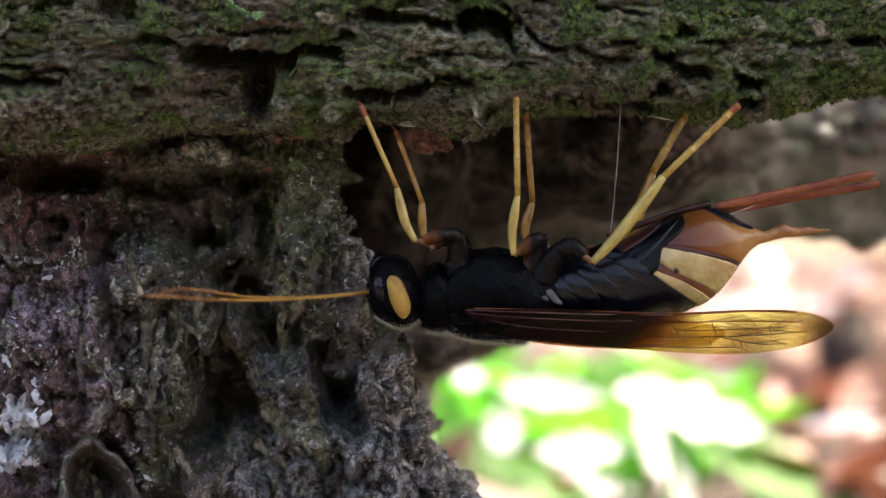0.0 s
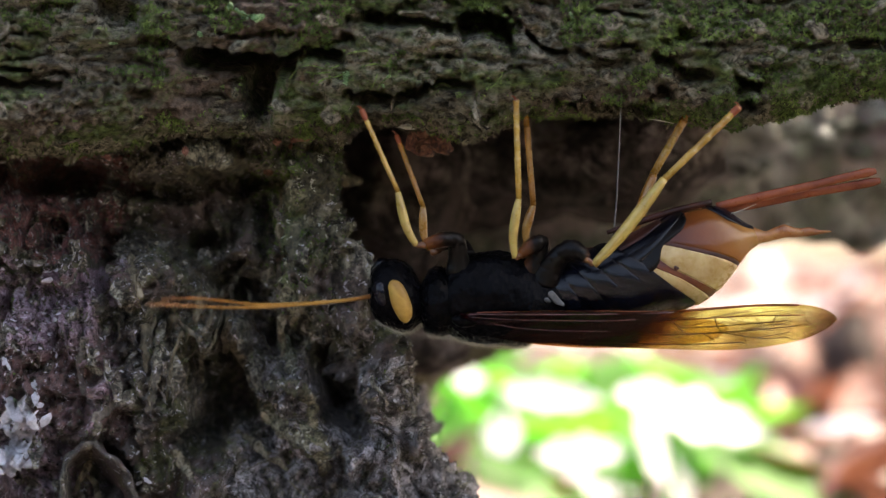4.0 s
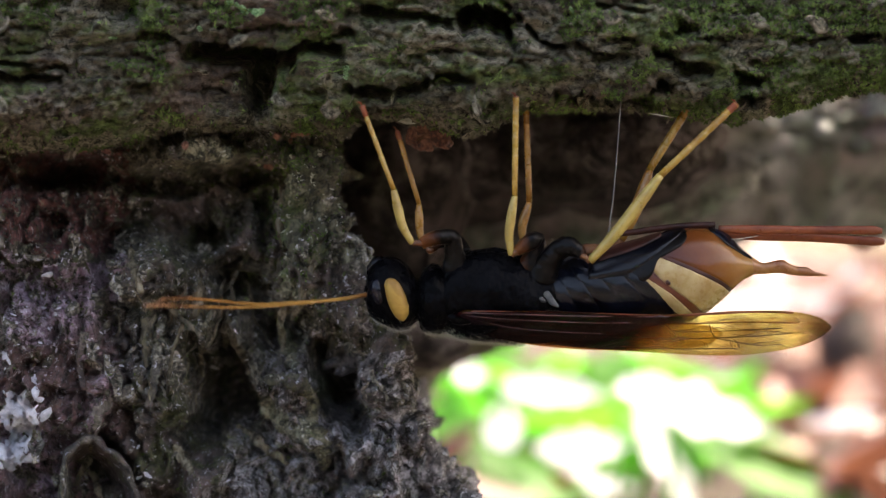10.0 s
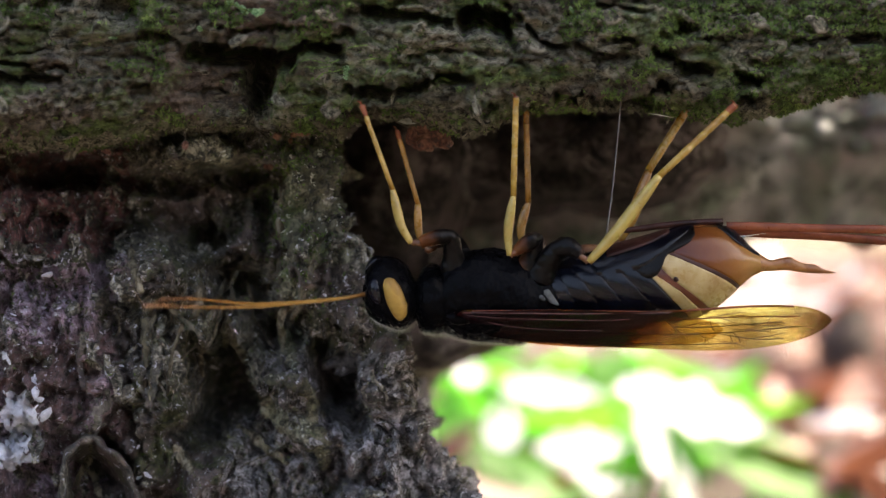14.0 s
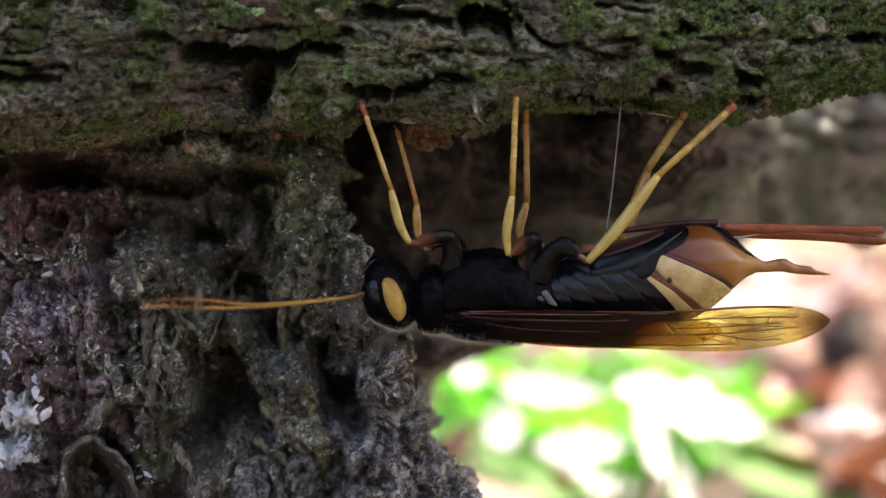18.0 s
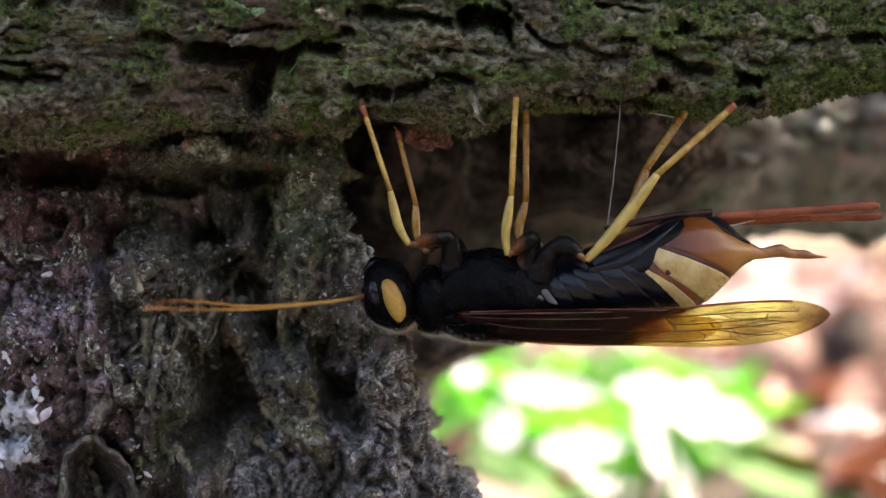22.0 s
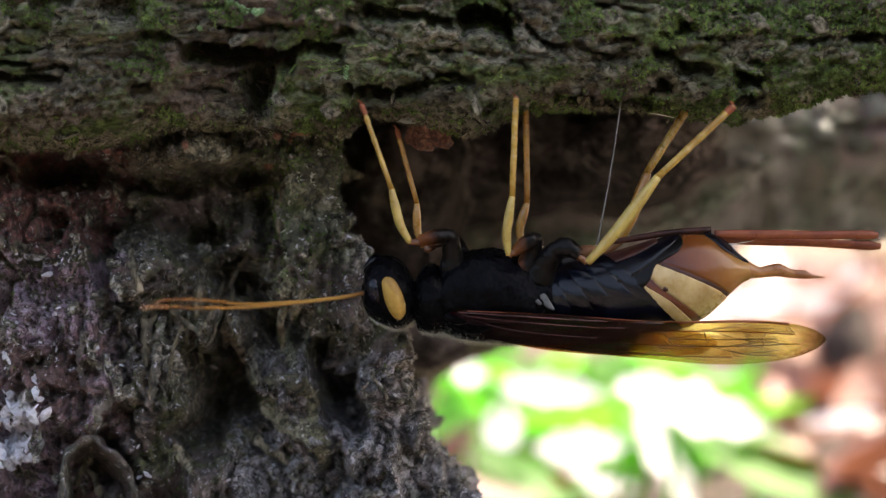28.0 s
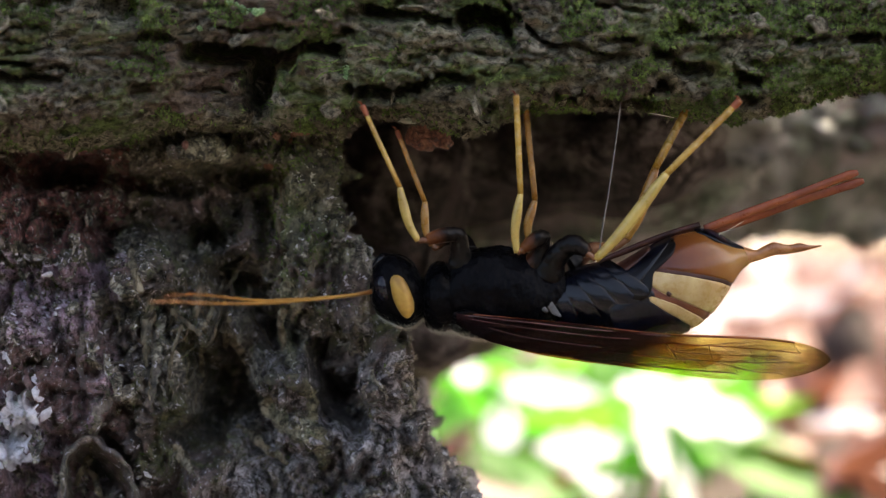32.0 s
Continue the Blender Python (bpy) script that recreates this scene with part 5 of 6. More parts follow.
def mossy(i, j):
    u, v = LOG_U[i, j], LOG_V[i, j]
    p = LOG_P[i, j]
    n = noise.fractal(Vector(p) * 260, 1.0, 2.0, 3) * 0.9 + 0.25 * noise.noise(Vector(p) * 60)
    bias = 0.30 * min(1, max(0, (u - 800) / 450)) - (0.26 if u < 520 and v > 50 else 0.16) + (0.15 if v < 60 else 0) + (0.1 if 520 < u < 860 else 0) + (0.22 if u > 980 and v > 85 else 0)
    return 1.0 if n + bias > 0.22 else 0.02


def fibres():
    rnd = random.Random(9)

    def strand(u, v, ang, ln, r, lift, seed):
        s = random.Random(seed)
        pts, rad = [], []
        n = 9
        for k in range(n):
            t = k / (n - 1)
            a = u + math.cos(radians(ang)) * ln * (t - 0.5) + 4 * math.sin(t * 5 + seed) + s.gauss(0, 2.4)
            b = v + math.sin(radians(ang)) * ln * (t - 0.5)
            d = (STUMP_FU - a) ** 2 + (STUMP_FV - b) ** 2
            c = int(np.argmin(d))
            y = float(STUMP_FY[c])
            pts.append((a, b, y))
            rad.append(r * U * (0.3 + 0.8 * math.sin(math.pi * (0.1 + 0.8 * t))) * s.uniform(0.5, 1.4))
        ys = [p[2] for p in pts]
        ys = [min(ys[max(0, k - 2):k + 3]) * 0.6 + 0.4 * sum(ys) / n for k in range(n)]
        line = [at(a, b, y - lift * U * (0.4 + math.sin(math.pi * k / (n - 1)))) for k, ((a, b, _), y) in enumerate(zip(pts, ys))]
        part("wood_fibre", mesh_of("wood_fibre", *tube(line, rad, 7, 0.5), False), FIBRE, stump)

    for k in range(64):
        zone = rnd.random()
        if zone < 0.5:
            u, v = rnd.gauss(360, 75), rnd.gauss(560, 70)
            ang = rnd.choice((rnd.gauss(95, 14), rnd.gauss(125, 12), rnd.gauss(70, 12)))
        elif zone < 0.75:
            u, v, ang = rnd.uniform(170, 560), rnd.uniform(620, 860), rnd.gauss(100, 40)
        else:
            u, v, ang = rnd.uniform(430, 620), rnd.uniform(380, 560), rnd.gauss(95, 22)
        strand(u, v, ang, rnd.uniform(30, 95), rnd.uniform(0.7, 1.8), rnd.uniform(2, 9), k)
    for k, (u, v, ang, ln, r) in enumerate(((425, 478, 128, 110, 4), (385, 560, 105, 130, 3.5), (352, 530, 100, 60, 8), (405, 560, 92, 110, 7), (505, 560, 92, 130, 7), (265, 600, 95, 100, 6),
                                            (480, 520, 82, 90, 4), (540, 500, 112, 140, 6), (150, 815, 105, 120, 7), (170, 860, 60, 90, 6), (470, 790, 35, 130, 8), (455, 560, 70, 120, 3))):
        strand(u, v, ang, ln, r, 10, 500 + k)


FRONT = STUMP_FACE
STUMP_FU = STUMP_U[FRONT[:, 0], FRONT[:, 1]]
STUMP_FV = STUMP_V[FRONT[:, 0], FRONT[:, 1]]
STUMP_FY = STUMP_P[FRONT[:, 0], FRONT[:, 1], 1]


def splinters():
    """Ragged slivers and ribs of wood left standing between the hollows: (board points, half widths, lift, material)."""
    spec = [([(548, 268), (540, 330), (532, 400), (520, 470), (505, 540)], (24, 30, 26, 17, 8), 8, MOSSROT), ([(580, 300), (572, 370), (560, 430), (540, 490), (520, 545)], (14, 15, 13, 8, 4), 10, MOSSROT),
            ([(505, 330), (500, 400), (496, 470), (500, 545)], (9, 10, 8, 5), 8, FIBRE), ([(428, 462), (408, 492), (392, 516), (380, 540)], (4, 6, 5, 3), 20, FIBRE), ([(358, 505), (350, 530), (346, 560)], (7, 8, 4), 20, FIBRE),
            ([(378, 545), (358, 592), (356, 640), (360, 668)], (4, 4.5, 4, 2), 16, FIBRE), ([(300, 548), (330, 572), (356, 594)], (3, 4.5, 4), 18, FIBRE), ([(322, 575), (302, 640), (296, 700)], (3, 3.5, 2), 14, FIBRE),
            ([(256, 565), (258, 605), (260, 650)], (6, 8, 4), 14, FIBRE), ([(288, 560), (280, 620), (270, 680), (262, 720)], (6, 9, 8, 4), 12, ROT), ([(404, 552), (414, 600), (438, 640), (446, 672)], (6, 8, 6, 3), 12, FIBRE),
            ([(504, 585), (512, 625), (528, 658)], (9, 13, 7), 14, MOSSROT), ([(566, 628), (588, 660), (612, 692)], (3, 5, 3), 14, PALEROT), ([(596, 414), (628, 424), (643, 452), (641, 500), (628, 545)], (4, 5, 6, 6, 4), 12, ROT),
            ([(306, 788), (326, 812), (344, 846)], (6, 9, 5), 10, FIBRE), ([(470, 672), (520, 676), (548, 700), (552, 750)], (8, 12, 12, 8), 6, MOSSROT), ([(470, 700), (500, 740), (560, 780), (575, 820)], (16, 20, 16, 10), 4, MOSSROT),
            ([(640, 575), (650, 620), (646, 670)], (14, 13, 8), 6, PALEROT), ([(690, 650), (700, 700), (705, 745)], (7, 9, 6), 6, PALEROT), ([(150, 590), (142, 640), (150, 690)], (5, 6, 4), 8, ROT),
            ([(200, 560), (170, 610), (165, 660)], (4, 6, 4), 8, ROT), ([(235, 690), (180, 720), (165, 760)], (8, 12, 8), 6, ROT), ([(640, 790), (700, 820), (730, 880)], (14, 16, 12), 4, PALEROT),
            ([(112, 882), (110, 840), (128, 806), (170, 800)], (6, 8, 7, 4), 16, ROT), ([(205, 800), (228, 840), (238, 890)], (5, 7, 5), 12, ROT), ([(330, 268), (370, 262), (400, 280)], (20, 22, 10), 10, MOSSROT),
            ([(745, 770), (770, 800), (780, 850)], (10, 13, 9), 4, PALEROT), ([(350, 350), (352, 380), (366, 400)], (9, 12, 6), 14, ROT), ([(430, 330), (440, 380), (436, 420)], (7, 9, 6), 14, ROT), ([(230, 440), (238, 480), (250, 520)], (6, 8, 5), 10, FIBRE)]
    for k, (pts, wide, lift, mat) in enumerate(spec):
        line = smooth_line([(a, b, w) for (a, b), w in zip(pts, wide)], 10)
        ys = []
        for a, b, w in line:
            near = np.argsort((STUMP_FU - a) ** 2 + (STUMP_FV - b) ** 2)[:60]
            ys.append(float(np.percentile(STUMP_FY[near], 30)))
        y = np.convolve(np.pad(ys, 6, mode="edge"), np.ones(13) / 13, "valid") - lift * U
        rag = random.Random(900 + k)
        places = [at(a + rag.gauss(0, 0.12) * w, b, float(d) + rag.gauss(0, 0.1) * w * U) for (a, b, w), d in zip(line, y)]
        me = mesh_of("splinter", *tube(places, [max(w * rag.uniform(0.55, 1.25), 0.8) * U for a, b, w in line], 22, 0.45))
        co = np.zeros(len(me.vertices) * 3)
        me.vertices.foreach_get("co", co)
        no = np.zeros(len(me.vertices) * 3)
        me.vertex_normals.foreach_get("vector", no)
        co, no = co.reshape(-1, 3), no.reshape(-1, 3)
        amp = max(wide) * U
        h = amp * (0.45 * rough(co * np.array((900, 900, 320)), 4, 600 + k, True) + 0.35 * rough(co * np.array((2600, 2600, 1200)), 3, 640 + k))
        me.vertices.foreach_set("co", (co + no * h[:, None]).ravel())
        me.update()
        part("splinter", me, mat, stump)


def crumb_mesh(rnd, size):
    bm = bmesh.new()
    bmesh.ops.create_icosphere(bm, subdivisions=2, radius=size)
    k = Vector((rnd.uniform(0, 99), rnd.uniform(0, 99), 0))
    sx, sy, sz = rnd.uniform(0.6, 1.4), rnd.uniform(0.6, 1.1), rnd.uniform(0.5, 1.0)
    for w in bm.verts:
        f = 1 + 0.55 * noise.noise(w.co / size * 1.3 + k) + 0.3 * noise.noise(w.co / size * 3.1 + k)
        w.co = Vector((w.co.x * sx, w.co.y * sy, w.co.z * sz)) * f
    me = bpy.data.meshes.new("wood_crumb")
    bm.to_mesh(me)
    bm.free()
    return me


def spot_on_stump(u, v):
    c = int(np.argmin((STUMP_FU - u) ** 2 + (STUMP_FV - v) ** 2 + (STUMP_FY - 0.004) * 1e4))
    i, j = FRONT[c]
    return Vector(STUMP_P[i, j]), Vector(STUMP_T[i, j])


def crumbs():
    rnd = random.Random(31)
    kinds = [crumb_mesh(rnd, rnd.uniform(0.0004, 0.0010)) for _ in range(12)]
    for me in kinds:
        me.materials.append(ROT)
        me.polygons.foreach_set("use_smooth", [True] * len(me.polygons))
    for k in range(290):
        i, j = FRONT[rnd.randrange(len(FRONT))]
        ob = new("wood_crumb", rnd.choice(kinds))
        ob.parent = stump
        ob.matrix_basis = stand(Vector(STUMP_P[i, j]), STUMP_T[i, j], rnd, 0.6) @ Matrix.Scale(rnd.uniform(0.25, 0.8), 4)
    flakes = [slab(rnd, rnd.uniform(0.0005, 0.0012), rnd.uniform(0.0003, 0.0006), 0.00008, 7) for _ in range(8)]
    for me in flakes:
        me.name = "crust_flake"
        me.materials.append(CRUST)
    # white crust: a cluster low on the stump, loose specks elsewhere
    spots = [(rnd.gauss(40, 15), rnd.gauss(735, 22)) for _ in range(70)] + [(rnd.gauss(28, 12), rnd.gauss(795, 15)) for _ in range(44)]
    spots += [(rnd.uniform(0, 110), rnd.uniform(440, 700)) for _ in range(34)] + [(rnd.uniform(100, 640), rnd.uniform(430, 870)) for _ in range(46)]
    spots += [(432, 470), (458, 476), (90, 488), (80, 486), (376, 655), (528, 402), (20, 640), (14, 634), (260, 840), (250, 850)]
    for k, (u, v) in enumerate(spots):
        p, n = spot_on_stump(u, v)
        ob = new("crust_flake", rnd.choice(flakes))
        ob.parent = stump
        big = rnd.uniform(1.1, 2.1) if k < 114 else 1.0 if k >= 194 else rnd.uniform(0.3, 0.6)
        n = (n + Vector((0, -0.6, 0.7))).normalized()
        ob.matrix_basis = stand(p + n * 0.00035, n, rnd, 0.4) @ Matrix.Scale(big, 4)


def shells():
    """Curled scraps of rotten bark standing off the stump."""
    rnd = random.Random(77)
    kinds = []
    for k in range(12):
        ln, wd = rnd.uniform(0.0014, 0.0034), rnd.uniform(0.0007, 0.0016)
        P = np.zeros((10, 9, 3))
        bend_, twist = rnd.uniform(0.8, 2.6), rnd.uniform(-0.8, 0.8)
        for i in range(10):
            s = i / 9 - 0.5
            w = wd * (1 - 1.6 * s * s) * (1 + 0.25 * math.sin(9 * s + k))
            for j in range(9):
                t = j / 8 - 0.5
                a = bend_ * t + twist * s
                r = w / bend_
                P[i, j] = (ln * s, r * math.sin(a), r * (1 - math.cos(a)) + 0.0002 * math.sin(7 * s + 2 * k))
        thick = P.copy()
        thick[:, :, 2] += 0.00012
        me = joined("curled_scrap", [P, thick, np.stack([P[:, 0], thick[:, 0]], 1), np.stack([P[:, -1], thick[:, -1]], 1)])
        me.materials.append(ROT)
        kinds.append(me)
    for k in range(230):
        i, j = FRONT[rnd.randrange(len(FRONT))]
        n = Vector(STUMP_T[i, j])
        up = Vector((rnd.gauss(0, 0.45), 0, 1))
        x = (up - n * up.dot(n)).normalized()
        m = Matrix((x, n.cross(x), n)).transposed().to_4x4()
        ob = new("curled_scrap", rnd.choice(kinds))
        ob.parent = stump
        ob.matrix_basis = Matrix.Translation(Vector(STUMP_P[i, j]) - n * 0.0001) @ m @ Euler((rnd.gauss(0, 0.5), rnd.gauss(0, 0.35), rnd.gauss(0, 0.3))).to_matrix().to_4x4() @ Matrix.Scale(rnd.uniform(0.4, 1.1), 4)


def resin():
    """A red-brown lump of resin under the log by the front feet."""
    rnd = random.Random(2)
    lump = tagged(new("resin_lump"), "red-brown crumbly resin lump stuck under the log", "resin")
    lump.matrix_world = Matrix.Translation(at(762, 246, 0.006))
    me = [crumb_mesh(rnd, 0.0010) for _ in range(4)]
    for k, (u, v) in enumerate(((735, 242), (752, 252), (770, 240), (782, 250), (762, 232), (745, 228), (780, 232))):
        part("grain", me[k % 4].copy(), RESIN, lump).matrix_basis = Matrix.Translation(at(u, v, 0.006) - at(762, 246, 0.006)) @ Euler((k, k * 2, k * 3)).to_matrix().to_4x4()


def bark_cup():
    """A hollow shell of rotten bark at the stump's foot, open to the front."""
    P = np.zeros((14, 145, 3))
    depth = [0.0016, 0.0004, -0.0004, -0.0006, -0.0004, 0.0002, 0.0009, 0.0017, 0.0026, 0.0034, 0.0041, 0.0046, 0.0049, 0.0050]
    size = [1.16, 1.13, 1.09, 1.04, 1.0, 0.96, 0.91, 0.84, 0.74, 0.62, 0.48, 0.33, 0.17, 0.02]
    for i in range(14):
        for j in range(145):
            w = 2 * math.pi * j / 144
            r = size[i] * (1 + 0.04 * math.sin(3 * w + 1) + 0.03 * math.sin(7 * w) + 0.02 * math.sin(13 * w + i * 0.4))
            P[i, j] = at(172 + 60 * r * math.cos(w) + 10 * math.sin(w), 870 + 84 * r * math.sin(w), 0.0040 + depth[i] * (1.9 if depth[i] > 0 and i > 4 else 1.0) + 0.0004 * math.sin(5 * w + i))
    flat_ = P.reshape(-1, 3)
    flat_[:, 1] += 0.0007 * rough(flat_ * 500, 4, 400) + 0.0004 * rough(flat_ * 1800, 3, 410)
    flat_[:, 0] += 0.0002 * rough(flat_ * 420, 3, 420)
    P = flat_.reshape(P.shape)
    part("bark_cup", sheet_mesh("bark_cup", P), ROT, stump, "hollow dark shell of rotten bark")


def lichens():
    """Bright green scraps of lichen on the bark."""
    rnd = random.Random(17)
    kinds = [slab(rnd, rnd.uniform(0.0007, 0.0013), rnd.uniform(0.0004, 0.0007), 0.00012) for _ in range(5)]
    for me in kinds:
        me.name = "lichen"
        me.materials.append(LICHEN)
    spots = [(408, 4), (420, 9), (432, 14), (444, 19), (455, 24), (464, 22), (612, 128), (608, 138), (618, 120), (680, 140), (690, 128), (286, 224), (92, 250), (200, 66), (355, 50), (1010, 18), (1180, 168), (1295, 130)]
    for k, (u, v) in enumerate(spots):
        c = int(np.argmin((LOG_U[LOG_FACE[:, 0], LOG_FACE[:, 1]] - u) ** 2 + (LOG_V[LOG_FACE[:, 0], LOG_FACE[:, 1]] - v) ** 2))
        i, j = LOG_FACE[c]
        n = (Vector(LOG_T[i, j]) + Vector((0, -0.5, 0.2))).normalized()
        ob = new("lichen", rnd.choice(kinds))
        ob.parent = log
        ob.matrix_basis = stand(Vector(LOG_P[i, j]) + n * 0.00015, n, rnd, 0.3) @ Matrix.Scale(rnd.uniform(0.8, 1.3) if k < 6 else rnd.uniform(0.4, 0.8), 4)


def bark_details():
    """Wisps of pale moss round the hollow, a grey scale and a thread under the log, red-brown chips on the stump."""
    fu, fv = LOG_U[LOG_FACE[:, 0], LOG_FACE[:, 1]], LOG_V[LOG_FACE[:, 0], LOG_FACE[:, 1]]
    fy = LOG_P[LOG_FACE[:, 0], LOG_FACE[:, 1], 1]
    for k, pts in enumerate((((512, 130), (528, 112), (548, 106), (578, 112), (602, 106)), ((558, 142), (574, 130), (596, 126), (614, 118)), ((540, 118), (560, 120), (585, 118)), ((655, 150), (662, 138), (668, 122)), ((640, 108), (665, 104), (694, 110)),
                             ((668, 150), (676, 136), (690, 124), (688, 112)), ((770, 145), (782, 138), (796, 144)), ((860, 150), (876, 140), (888, 124)), ((398, 2), (420, 12), (450, 24)), ((600, 96), (620, 84), (650, 80)))):
        line = smooth_line(pts, 6)
        ys = [float(np.percentile(fy[np.argsort((fu - a) ** 2 + (fv - b) ** 2)[:40]], 15)) for a, b in line]
        y = np.convolve(np.pad(ys, 4, mode="edge"), np.ones(9) / 9, "valid") - 0.0002
        rag = random.Random(70 + k)
        part("moss_wisp", mesh_of("moss_wisp", *tube([at(a, b, float(d)) for (a, b), d in zip(line, y)], [rag.uniform(0.6, 1.7) * U for _ in line], 7, 0.6), False), MOSS, log)
    rnd = random.Random(19)
    grey = part("grey_scale", slab(rnd, 0.0030, 0.0017, 0.0002, 11), CRUSTGREY, log, "thin grey scale of bark hanging under the log")
    grey.matrix_basis = Matrix.Translation(at(722, 206, 0.0035)) @ Euler((radians(70), 0, radians(8))).to_matrix().to_4x4()
    part("pale_thread", mesh_of("pale_thread", *tube([at(1148, 201, 0.0012), at(1168, 204, 0.0005), at(1192, 209, 0.001)], [0.6 * U, 0.9 * U, 0.6 * U], 6)), HAIR, log)
    for u, v, size in ((476, 298, 0.9), (537, 236, 0.8), (492, 243, 0.8), (520, 238, 0.6), (330, 258, 0.7), (515, 250, 0.5)):
        p, n = spot_on_stump(u, v)
        part("red_chip", crumb_mesh(rnd, 0.0006 * size), RESIN, stump).matrix_basis = Matrix.Translation(p + Vector((0, -0.0006, 0)))


bark_cup()
bark_details()
lichens()
bark_flakes()
tufts("moss", LOG_P, LOG_T, LOG_FACE, mossy, 14000, 0.00028, MOSS, log, "short green moss on the bark", 3)
tufts("bark_scale", LOG_P, LOG_T, LOG_FACE, lambda i, j: 1.0, 6000, 0.00028, BARK, log, "fine loose scales of bark", 4, (1, 2))
tufts("wood_dust", STUMP_P, STUMP_T, STUMP_FACE, lambda i, j: 1.0, 9000, 0.00034, ROT, stump, "fine splinters of rotten wood", 6, (1, 3))
tufts("stump_moss", STUMP_P, STUMP_T, STUMP_FACE, lambda i, j: 1.0 if math.exp(-((STUMP_U[i, j] - 520) / 60) ** 2 - ((STUMP_V[i, j] - 350) / 110) ** 2) > random.random() else 0.01, 1500, 0.00026, MOSS, stump, "greenish moss film on the wood", 8)
# white bits: crust at the left, elsewhere painted glints of wet wood
tufts("crust_glints", STUMP_P, STUMP_T, STUMP_FACE, lambda i, j: 1.0 if STUMP_V[i, j] > 430 + 40 * random.random() and random.random() < math.exp(-max(0, STUMP_U[i, j] - 40) / 130) else 0.10, 2800, 0.00012, CRUST, stump, "tiny white specks of crust and painted wet glints", 14, (1, 2))
fibres()
splinters()
crumbs()
shells()
resin()


# ---- the wasp rocks as she drills; her feet stay where they grip ----
def swing(p0, p1, turn):
    """The move that takes a board point p0 to p1 and turns about it in the board's plane."""
    return Matrix.Translation(at(*p1)) @ Matrix.Rotation(radians(turn), 4, "Y") @ Matrix.Translation(-at(*p0))


def board(m, p):
    w = m @ at(*p)
    return w.x / U + 784, 441 - w.z / U


def slope(a, b):
    return math.degrees(math.atan2(b[1] - a[1], b[0] - a[0]))


